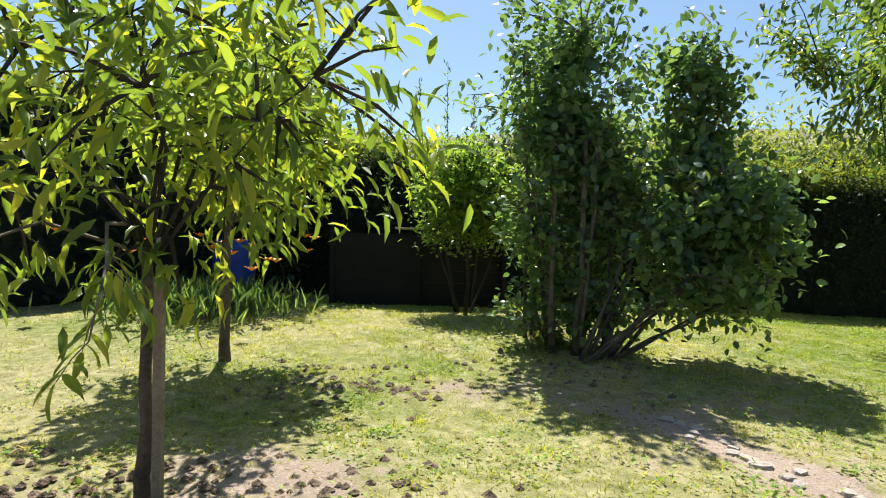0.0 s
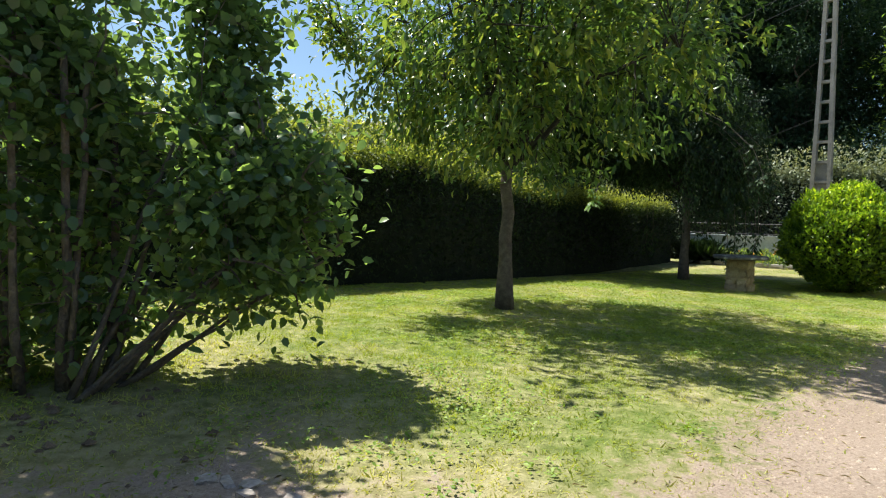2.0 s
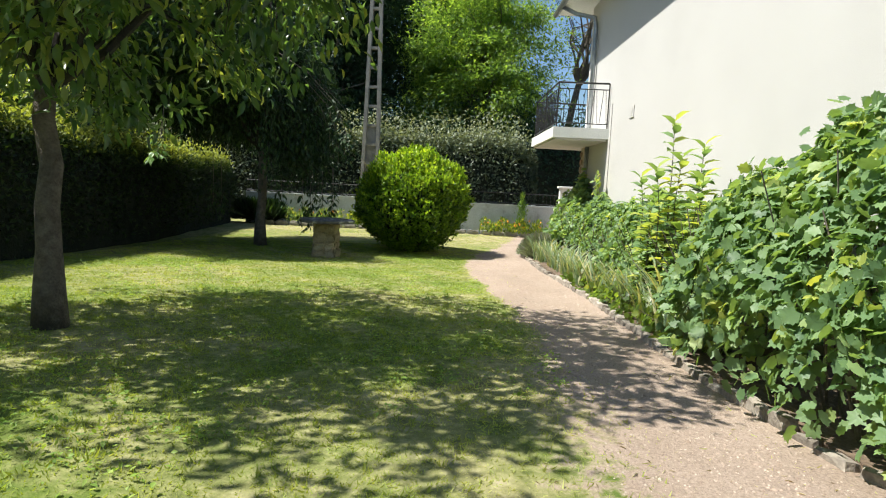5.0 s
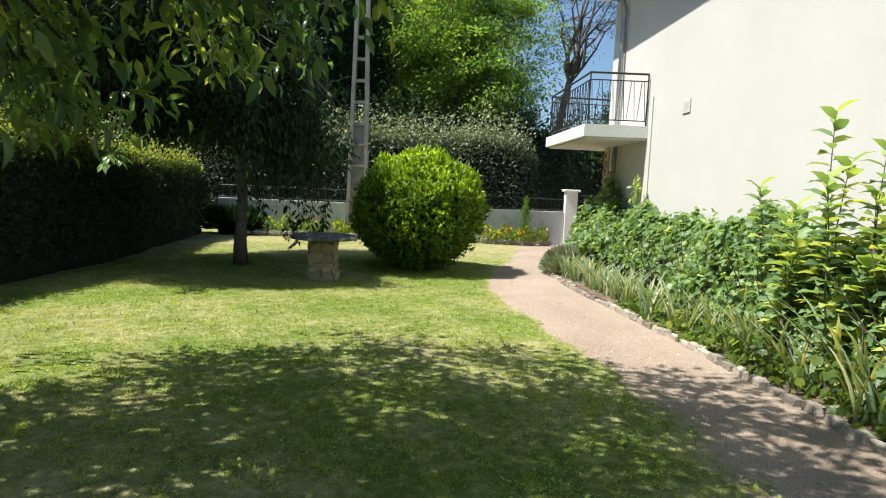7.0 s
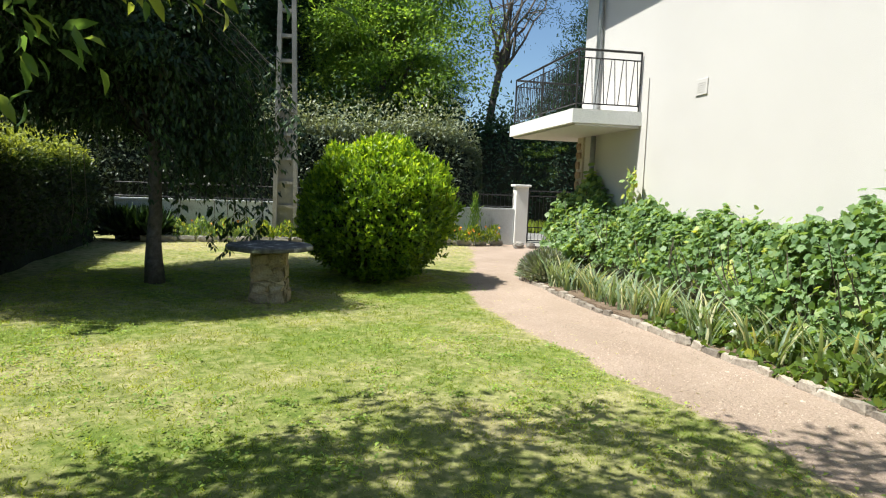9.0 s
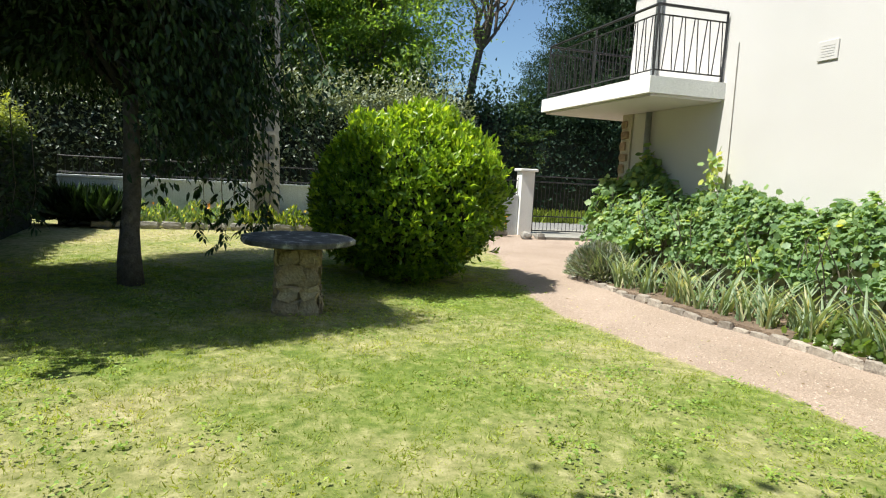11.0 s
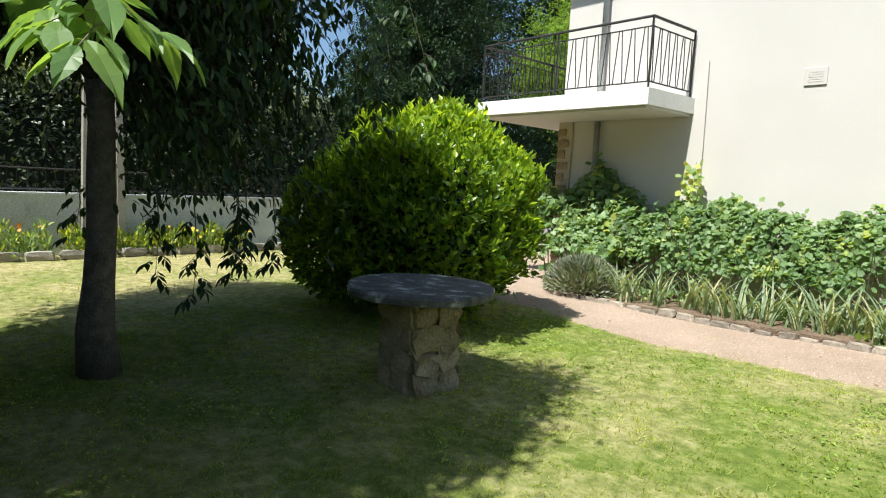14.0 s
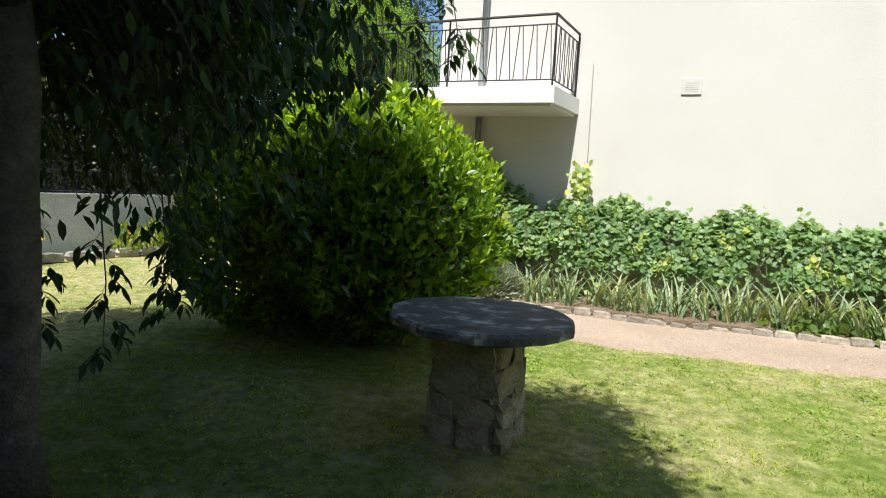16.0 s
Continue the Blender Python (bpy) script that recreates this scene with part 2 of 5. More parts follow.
def plan_masks(x, y):
    """How bare (gravel) and how dry the ground is at a place."""
    x, y = np.asarray(x, float), np.asarray(y, float)
    edge = lerp_line(LAWN_EDGE, x) + 0.12 * fbm(x, y, 1.6, 2)
    soft = np.interp(x, [2, 5, 7, 9, 11, 18, 30], [2.2, 1.9, 1.2, 0.4, 0.2, 0.4, 1.0])
    bare = np.clip((edge - y) / soft + 0.5, 0, 1)
    west = np.exp(-(((x - 0.9) / 1.1) ** 2 + ((y - 7.4) / 1.1) ** 2)) + np.exp(-(((x + 0.9) / 0.8) ** 2 + ((y - 3.0) / 0.7) ** 2)) + 0.9 * np.exp(-(((x - 1.6) / 1.4) ** 2 + ((y - 4.0) / 1.6) ** 2)) + 0.8 * np.exp(-(((x - 0.1) / 0.6) ** 2 + ((y - 4.5) / 0.5) ** 2))
    west = west + 0.9 * np.exp(-(((x - 1.55 - 0.4 * (4.0 - y)) / 0.22) ** 2 + ((y - 3.4) / 0.8) ** 2))
    bare = np.clip(bare + np.clip(west * 0.75 + 0.25 * fbm(x, y, 3.0, 5) - 0.25, 0, 1), 0, 1)
    east = np.clip((x - 18.5) / 2, 0, 1) * 0.4
    west_dry = 0.42 * np.clip((4.5 - x) / 3, 0, 1)
    dry = np.clip(0.34 + 0.8 * west_dry + 0.45 * fbm(x, y, 0.9, 1) + 0.3 * fbm(x, y, 3.3, 3) + east + 0.5 * bare, 0, 1)
    return bare, dry


# ---- mesh helpers ----
def fresh(name, verts, faces, mat, smooth=False, rnd=None):
    me = bpy.data.meshes.new(name)
    verts = np.asarray(verts, dtype=np.float32).reshape(-1, 3)
    if isinstance(faces, np.ndarray):
        n, k = faces.shape
        me.vertices.add(len(verts))
        me.vertices.foreach_set("co", verts.ravel())
        me.loops.add(n * k)
        me.loops.foreach_set("vertex_index", faces.astype(np.int32).ravel())
        me.polygons.add(n)
        me.polygons.foreach_set("loop_start", np.arange(0, n * k, k, dtype=np.int32))
        me.update(calc_edges=True)
    else:
        me.from_pydata([tuple(v) for v in verts.tolist()], [], faces)
    if rnd is not None:
        me.attributes.new("rnd", "FLOAT", "POINT").data.foreach_set("value", np.asarray(rnd, dtype=np.float32))
    if smooth:
        me.polygons.foreach_set("use_smooth", np.ones(len(me.polygons), dtype=bool))
    if mat:
        me.materials.append(mat)
    return me


def link(name, me, parent=None, label="", kind="", m=None):
    ob = new(name, me)
    if parent:
        ob.parent = parent
    if m is not None:
        ob.matrix_basis = m
    return tagged(ob, label, kind=kind)


def thing(name, at, label, category, group="", kind=""):
    e = new(name)
    e.location = at
    e.empty_display_size = 0.2
    return tagged(e, label, category, group, kind)


class Build:
    """Gathers tubes and boxes for one mesh."""

    def __init__(self):
        self.v, self.f = [], []

    def tube(self, pts, radii, sides=8, cap=True):
        pts = [Vector(p) for p in pts]
        start = len(self.v)
        up = None
        for i, p in enumerate(pts):
            d = (pts[min(i + 1, len(pts) - 1)] - pts[max(i - 1, 0)]).normalized()
            if up is None:
                up = d.orthogonal().normalized()
            up = (up - d * up.dot(d)).normalized()
            side = d.cross(up)
            for k in range(sides):
                a = 2 * math.pi * k / sides
                self.v.append(p + (up * math.cos(a) + side * math.sin(a)) * radii[i])
        for i in range(len(pts) - 1):
            for k in range(sides):
                a, b = start + i * sides + k, start + i * sides + (k + 1) % sides
                self.f.append((a, b, b + sides, a + sides))
        if cap:
            self.f.append(tuple(start + k for k in range(sides))[::-1])
            self.f.append(tuple(start + (len(pts) - 1) * sides + k for k in range(sides)))
        return self

    def box(self, x0, y0, z0, x1, y1, z1, m=None, bevel=0.0):
        bm = bmesh.new()
        bmesh.ops.create_cube(bm, size=1.0)
        bmesh.ops.transform(bm, verts=bm.verts, matrix=Matrix.Translation(((x0 + x1) / 2, (y0 + y1) / 2, (z0 + z1) / 2)) @ Matrix.Diagonal((x1 - x0, y1 - y0, z1 - z0, 1)))
        if bevel:
            bmesh.ops.bevel(bm, geom=bm.edges[:], offset=bevel, segments=1, affect="EDGES")
        if m is not None:
            bmesh.ops.transform(bm, verts=bm.verts, matrix=m)
        start = len(self.v)
        bm.verts.index_update()
        self.v += [v.co.copy() for v in bm.verts]
        self.f += [tuple(start + v.index for v in f.verts) for f in bm.faces]
        bm.free()
        return self

    def prism(self, ring, z0, z1):
        n, s = len(ring), len(self.v)
        self.v += [Vector((p[0], p[1], z0)) for p in ring] + [Vector((p[0], p[1], z1)) for p in ring]
        self.f += [tuple(s + i for i in range(n))[::-1], tuple(s + n + i for i in range(n))]
        self.f += [(s + i, s + (i + 1) % n, s + n + (i + 1) % n, s + n + i) for i in range(n)]
        return self

    def part(self, name, mat, parent=None, label="", kind="", smooth=False, origin=(0, 0, 0)):
        o = Vector(origin)
        me = fresh(name, [tuple(v - o) for v in self.v], self.f, mat, smooth)
        return link(name, me, parent, label, kind)


def rock(name, size, mat, seed, rough=0.12):
    """A rough stone with worn edges, its middle at the origin."""
    rng = random.Random(seed)
    bm = bmesh.new()
    bmesh.ops.create_cube(bm, size=1.0)
    bmesh.ops.subdivide_edges(bm, edges=bm.edges[:], cuts=1, use_grid_fill=True)
    for v in bm.verts:
        if sum(abs(c) > 0.4 for c in v.co) == 3:
            v.co *= 0.84
        elif sum(abs(c) > 0.4 for c in v.co) == 2:
            v.co *= 0.95
        v.co += Vector([rng.uniform(-1, 1) for _ in range(3)]) * rough * 0.5
        v.co = Vector((v.co.x * size[0], v.co.y * size[1], v.co.z * size[2]))
    me = bpy.data.meshes.new(name)
    bm.to_mesh(me)
    bm.free()
    me.materials.append(mat)
    return me


# leaf outlines: along, across, up; and their faces
SIMPLE = (np.array([(0, 0, 0), (0.42, 0.5, 0.1), (1, 0, -0.08), (0.42, -0.5, 0.1)]), np.array([(0, 3, 2), (0, 2, 1)]))
OVAL = (np.array([(0, 0, 0), (0.3, 0.46, 0.07), (0.3, -0.46, 0.07), (0.68, 0.4, -0.02), (0.68, -0.4, -0.02), (1, 0, -0.16), (0.5, 0, -0.02)]), np.array([(0, 6, 1), (0, 2, 6), (1, 6, 3), (2, 4, 6), (3, 6, 5), (4, 5, 6)]))
LONG = (np.array([(0, 0, 0), (0.3, 0.45, 0.06), (0.3, 0, -0.02), (0.3, -0.45, 0.06), (0.68, 0.4, -0.04), (0.68, 0, -0.12), (0.68, -0.4, -0.04), (1, 0, -0.34)]),
        np.array([(0, 2, 1), (0, 3, 2), (1, 2, 5), (1, 5, 4), (2, 3, 6), (2, 6, 5), (4, 5, 7), (5, 6, 7)]))
LOBED = (np.array([(0, 0, 0)] + [(0.48 + r * math.cos(a), r * math.sin(a), h) for a, r, h in
         [(3.14 - 0.35, 0.46, 0.06), (2.35, 0.54, 0.0), (1.9, 0.38, 0.05), (1.45, 0.56, -0.02), (1.0, 0.4, 0.05), (0.55, 0.5, 0.0), (0.3, 0.42, 0.03), (0, 0.62, -0.08),
          (-0.3, 0.42, 0.03), (-0.55, 0.5, 0.0), (-1.0, 0.4, 0.05), (-1.45, 0.56, -0.02), (-1.9, 0.38, 0.05), (-2.35, 0.54, 0.0), (-3.14 + 0.35, 0.46, 0.06)]] + [(0.48, 0, -0.03)]),
         np.array([(16, i, i + 1) for i in range(1, 15)] + [(0, 16, 15)] + [(0, 1, 16)])[:, ::-1])
BLADE = (np.array([(0, 0.5, 0), (0, -0.5, 0), (1, 0, 0)]), np.array([(0, 1, 2)]))


def unit(a):
    return a / np.maximum(np.linalg.norm(a, axis=1, keepdims=True), 1e-6)


def leaves(name, P, A, N, L, W, shape, mat, parent=None, label="", rnd=None, kind="", rng=None, origin=(0, 0, 0)):
    """One mesh of many leaves: places, axes, rough normals, lengths, widths."""
    rng = rng or np.random.default_rng(5)
    P, A = np.asarray(P) - np.asarray(origin), unit(np.asarray(A))
    S = unit(np.cross(A, N))
    U = np.cross(S, A)
    tv, tf = shape
    L, W = np.broadcast_to(L, len(P))[:, None, None], np.broadcast_to(W, len(P))[:, None, None]
    V = P[:, None] + A[:, None] * tv[None, :, :1] * L + S[:, None] * tv[None, :, 1:2] * W + U[:, None] * tv[None, :, 2:3] * L
    F = (tf[None] + (np.arange(len(P)) * len(tv))[:, None, None]).reshape(-1, 3)
    rnd = rng.random(len(P)) if rnd is None else rnd
    return link(name, fresh(name, V.reshape(-1, 3), F, mat, rnd=np.repeat(np.clip(rnd, 0, 1), len(tv))), parent, label, kind)


def bend(a, b, rng, k=4, wob=0.08, sag=0.0):
    a, b = Vector(a), Vector(b)
    d = (b - a).length
    out = []
    for i in range(k + 1):
        t = i / k
        p = a.lerp(b, t) + Vector((0, 0, sag * math.sin(math.pi * t) * d))
        if 0 < i < k:
            p += Vector([rng.uniform(-1, 1) for _ in range(3)]) * wob * d
        out.append(p)
    return out


def tree(name, label, at, trunk_r, fork, crown, radii, n_tips, per_tip, shape, L, W, mat, seed, droop=0.3, clump=0.28, limbs=8, floor_z=None, lean=(0, 0), twigs=True, bias=0.42,
         bark=None, stems=None, lump=0.35, category="tree", thin=0.0, hang=0.0, keep=None, twig_mat=None, flat=1.0):
    """A tapered trunk or several stems, limbs, twigs and a crown of leaves on the twigs' ends. crown: the crown's middle above the base."""
    rng, nr = random.Random(seed), np.random.default_rng(seed)
    at = Vector(at)
    e = thing(name, at, label, category)
    b = Build()
    c = Vector(crown)
    nodes = []
    tops = []
    for sdx, sdy, tx, ty, tz, r in (stems or [(0, 0, lean[0], lean[1], fork, trunk_r)]):
        pts = bend((sdx, sdy, -0.06), (tx, ty, tz), rng, 6, 0.012)
        rr = [r * (1.35 if i == 0 else 1.12 if i == 1 else 1 - 0.05 * i) for i in range(7)]
        b.tube(pts, rr, 10 if r > 0.05 else 6)
        tops.append((pts[-1], rr[-1]))
        if stems:
            nodes += [(p, r * 0.5) for p in pts[2:]]
    b.part("trunk", bark or M_BARK, e, smooth=True)
    b = Build()
    for i in range(limbs):
        p0, r0 = tops[i % len(tops)]
        a = 2 * math.pi * (i + rng.random() * 0.6) / limbs
        el = rng.uniform(-0.15, 0.95) if i % 3 else 1.3
        tgt = c + Vector((radii[0] * math.cos(a) * math.cos(el), radii[1] * math.sin(a) * math.cos(el), radii[2] * math.sin(el))) * rng.uniform(0.65, 0.85)
        for _ in range(8):
            if keep and not keep(tgt + at):
                tgt = tgt.lerp(c, 0.15)
        pts = bend(p0 - Vector((0, 0, 0.1)), tgt, rng, 6, 0.05, 0.08)
        rl = r0 * rng.uniform(0.42, 0.6)
        b.tube(pts, [rl * (1 - 0.8 * k / 6) for k in range(7)], 6)
        nodes += [(pts[k].lerp(pts[k + 1], f), rl * (1 - 0.13 * k) * 0.4) for k in range(1, 6) for f in (0, 0.5)]
        for j in range(3):
            q = pts[2 + j]
            tg = q + Vector((rng.uniform(-1, 1) * radii[0], rng.uniform(-1, 1) * radii[1], rng.uniform(-0.2, 0.7) * radii[2])) * 0.45
            for _ in range(8):
                if keep and not keep(tg + at):
                    tg = tg.lerp(q, 0.25)
            pp = bend(q, tg, rng, 3, 0.06)
            b.tube(pp, [rl * 0.4 * (1 - 0.25 * k) for k in range(4)], 5)
            nodes += [(p, rl * 0.2) for p in pp[1:]]
    tips = []
    while len(tips) < n_tips:
        d = Vector((rng.gauss(0, 1), rng.gauss(0, 1), rng.gauss(0, 1))).normalized()
        nz = noise.noise(d * 2.2 + Vector((seed, 0, 0)))
        r = rng.random() ** bias * (1 + lump * nz)
        p = c + Vector((d.x * radii[0], d.y * radii[1], d.z * radii[2])) * r
        if hang and p.z < c.z and rng.random() < 0.6:
            p.z -= hang * rng.random() ** 1.5
        if floor_z is not None and p.z < floor_z + 0.25 * rng.random():
            continue
        if thin and noise.noise(p * 1.6 + Vector((0, seed, 0))) > 0.5 - thin:
            continue
        if keep and not keep(p + at):
            continue
        tips.append(p)
    narr = np.array([tuple(n[0]) for n in nodes])
    T = np.array([tuple(t) for t in tips])
    near = np.array([narr[np.argmin(((narr - t) ** 2).sum(1))] for t in T])
    if twigs:
        for t, n in zip(tips, near):
            n = Vector(n)
            m = n.lerp(t, 0.6) + Vector((0, 0, 0.08 * (t - n).length))
            b.tube([n, m, t], [0.012, 0.008, 0.003], 3, cap=False)
    b.part("branchwork", twig_mat or (M_TWIG if twigs else (bark or M_BARK)), e, kind="stuff")
    k = per_tip
    idx = np.repeat(np.arange(len(T)), k)
    out = unit(T - near + 1e-4)
    f = nr.random(len(idx))
    P = T[idx] + nr.normal(0, clump * 0.42, (len(idx), 3)) * np.array((1, 1, flat)) - out[idx] * (f * clump)[:, None]
    A = out[idx] * 0.6 + nr.normal(0, 0.6, (len(idx), 3)) + np.array((0, 0, -droop))
    N = nr.normal(0, 0.45, (len(idx), 3)) + np.array((0, 0, 1.0))
    rnd = 0.5 * nr.random(len(idx)) + 0.5 * nr.random(len(T))[idx]
    s = nr.uniform(0.7, 1.25, len(idx))
    leaves("crown", P, A, N, L * s, W * s, shape, mat, e, rnd=rnd, kind="stuff")
    return e


def hedge(name, label, path, width, top, n, L, mat, seed, base=0.1, wob=0.25, W=0.5, falls=((0, 1), (1, 1))):
    """A hedge along a line: a solid inside of twigs, near black for the shade there, and a skin of leaves."""
    rng = np.random.default_rng(seed)
    pts = np.array(path, float)
    seg = np.linalg.norm(np.diff(pts, axis=0), axis=1)
    cum = np.concatenate([[0], np.cumsum(seg)])

    def at(s):
        return np.stack([np.interp(s, cum, pts[:, 0]), np.interp(s, cum, pts[:, 1])], -1)

    def side(s):
        d = unit(at(np.minimum(s + 0.2, cum[-1])) - at(np.maximum(s - 0.2, 0)))
        return np.stack([-d[:, 1], d[:, 0]], -1)

    def section(s, a):
        """a in 0..1 goes round from one foot over the top to the other."""
        end = np.sqrt(np.clip(np.minimum(s, cum[-1] - s) / 0.9, 0, 1)) * 0.98 + 0.02
        fall = np.interp(s / cum[-1], [f[0] for f in falls], [f[1] for f in falls])
        h = (top * fall * (1 + 0.07 * fbm(s, s * 0.3, 1.1, seed)) - base) * (0.55 + 0.45 * end)
        w = width / 2 * (1 + 0.18 * fbm(s, a * 4, 0.9, seed + 1)) * end
        ang = a * math.pi
        cx, cz = np.cos(ang), np.sin(ang)
        return np.sign(cx) * np.abs(cx) ** 0.65 * w, base + np.abs(cz) ** 0.7 * h

    e = thing(name, (0, 0, 0), label, "hedge")
    ns, na = int(cum[-1] / 0.4) + 2, 12
    V, F = [], []
    for i in range(ns):
        s = np.full(na, cum[-1] * i / (ns - 1))
        a = np.linspace(0, 1, na)
        o, z = section(s, a)
        c, sd = at(s), side(s)
        q = c + sd * (o * 0.8)[:, None]
        V += [(q[k, 0], q[k, 1], z[k] * 0.93 if 0 < k < na - 1 else -0.1) for k in range(na)]
    for i in range(ns - 1):
        for k in range(na - 1):
            j = i * na + k
            F.append((j, j + 1, j + na + 1, j + na))
    F += [tuple(range(na)), tuple((ns - 1) * na + k for k in range(na))[::-1]]
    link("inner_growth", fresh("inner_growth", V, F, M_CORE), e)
    s, a = np.clip(rng.random(n) * 1.04 - 0.02, 0.0, 1.0) * cum[-1], rng.random(n)
    s = np.clip(s + rng.normal(0, 0.12, n), 0, cum[-1])
    a = np.where(rng.random(n) < 0.35, 0.3 + 0.4 * a, a)
    o, z = section(s, a)
    dep = 1 - 0.22 * rng.random(n) ** 1.5 + 0.06 * rng.random(n)
    c, sd = at(s), side(s)
    q = c + sd * (o * dep)[:, None] + rng.normal(0, 0.03, (n, 2))
    z = z * (1 - (1 - dep) * 0.4) + rng.normal(0, wob * 0.15, n) + wob * rng.random(n) ** 6
    P = np.column_stack([q, np.maximum(z, 0.05)])
    O = np.column_stack([sd * np.cos(a * math.pi)[:, None], np.sin(a * math.pi)])
    A = O * 0.5 + rng.normal(0, 0.7, (n, 3)) + np.array((0, 0, 0.1))
    N = O + rng.normal(0, 0.5, (n, 3)) + np.array((0, 0, 0.5))
    # Shaded foot and sunlit top are put into the leaf tone by height.
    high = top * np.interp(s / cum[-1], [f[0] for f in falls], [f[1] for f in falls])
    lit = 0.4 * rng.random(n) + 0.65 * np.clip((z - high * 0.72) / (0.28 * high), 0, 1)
    sc = rng.uniform(0.7, 1.3, n)
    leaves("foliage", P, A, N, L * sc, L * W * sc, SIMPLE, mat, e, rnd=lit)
    return e


# ---- ground ----
def ground_material():
    m, nt, b, out = material("lawn_and_gravel")
    bare, dry = attr(nt, "bare"), attr(nt, "dry")
    big, mid, fine = noise_tex(nt, 0.9, 4), noise_tex(nt, 9, 5, 0.7), noise_tex(nt, 48, 6, 0.8)
    green = ramp(nt, mid, [(0.25, (0.07, 0.11, 0.02)), (0.5, (0.14, 0.19, 0.035)), (0.75, (0.23, 0.27, 0.06))])
    straw = ramp(nt, mid, [(0.25, (0.2, 0.16, 0.075)), (0.5, (0.34, 0.3, 0.15)), (0.75, (0.48, 0.43, 0.25))])
    d = mathn(nt, "ADD", dry, mathn(nt, "MULTIPLY", mathn(nt, "SUBTRACT", mid, 0.5), 1.4), True)
    lawn = mixc(nt, d, green, straw)
    grav = ramp(nt, fine, [(0.25, (0.19, 0.142, 0.113)), (0.5, (0.37, 0.29, 0.238)), (0.76, (0.53, 0.44, 0.37))])
    tone = ramp(nt, big, [(0.3, (0.85, 0.82, 0.78)), (0.7, (1.08, 1.06, 1.04))])
    grav = mixc(nt, 1.0, grav, tone, "MULTIPLY")
    k = mathn(nt, "ADD", bare, mathn(nt, "MULTIPLY", mathn(nt, "SUBTRACT", mid, 0.5), 1.1), True)
    r = ramp(nt, k, [(0.4, (0, 0, 0)), (0.62, (1, 1, 1))])
    col = mixc(nt, r, lawn, grav)
    nt.links.new(col, b.inputs["Base Color"])
    b.inputs["Roughness"].default_value = 0.95
    b.inputs["Specular IOR Level"].default_value = 0.2
    bump(nt, b, mathn(nt, "ADD", mathn(nt, "MULTIPLY", mid, 1.5), fine), 0.7, 0.02)
    return m


M_GROUND = ground_material()


def build_ground():
    def axis(a, b, step, far):
        core = list(np.arange(a, b + step / 2, step))
        out, s = [], step
        lo = [a]
        while lo[-1] > -far:
            s *= 1.5
            lo.append(lo[-1] - s)
        s, hi = step, [core[-1]]
        while hi[-1] < far:
            s *= 1.5
            hi.append(hi[-1] + s)
        return np.array(lo[:0:-1] + core + hi[1:])

    xs, ys = axis(-5, 26, 0.11, 1500), axis(-3, 13, 0.11, 1500)
    X, Y = np.meshgrid(xs, ys)
    x, y = X.ravel(), Y.ravel()
    near = np.clip(1 - np.maximum(np.maximum(-5 - x, x - 26), np.maximum(-3 - y, y - 13)) / 4, 0, 1)
    bare, dry = plan_masks(x, y)
    z = height(x, y) + near * (0.012 * fbm(x, y, 2.3, 4) + 0.006 * fbm(x, y, 9.0, 6) * (1 - bare))
    n, k = len(xs), len(ys)
    i = (np.arange(k - 1)[:, None] * n + np.arange(n - 1)[None]).ravel()
    F = np.column_stack([i, i + 1, i + n + 1, i + n])
    me = fresh("ground", np.column_stack([x, y, z]), F, M_GROUND, True)
    for nm, val in (("bare", bare * (near > 0)), ("dry", dry)):
        me.attributes.new(nm, "FLOAT", "POINT").data.foreach_set("value", val.astype(np.float32))
    g = link("ground", me, kind="structure")
    tagged(g, "mown lawn with dry patches and a pink gravel path", "lawn")


build_ground()


def house_to_world():
    a = math.atan2(0.82, 12.25)
    return Matrix.Translation((18.95, 0.87, 0)) @ Matrix.Rotation(a, 4, "Z")


HM = house_to_world()


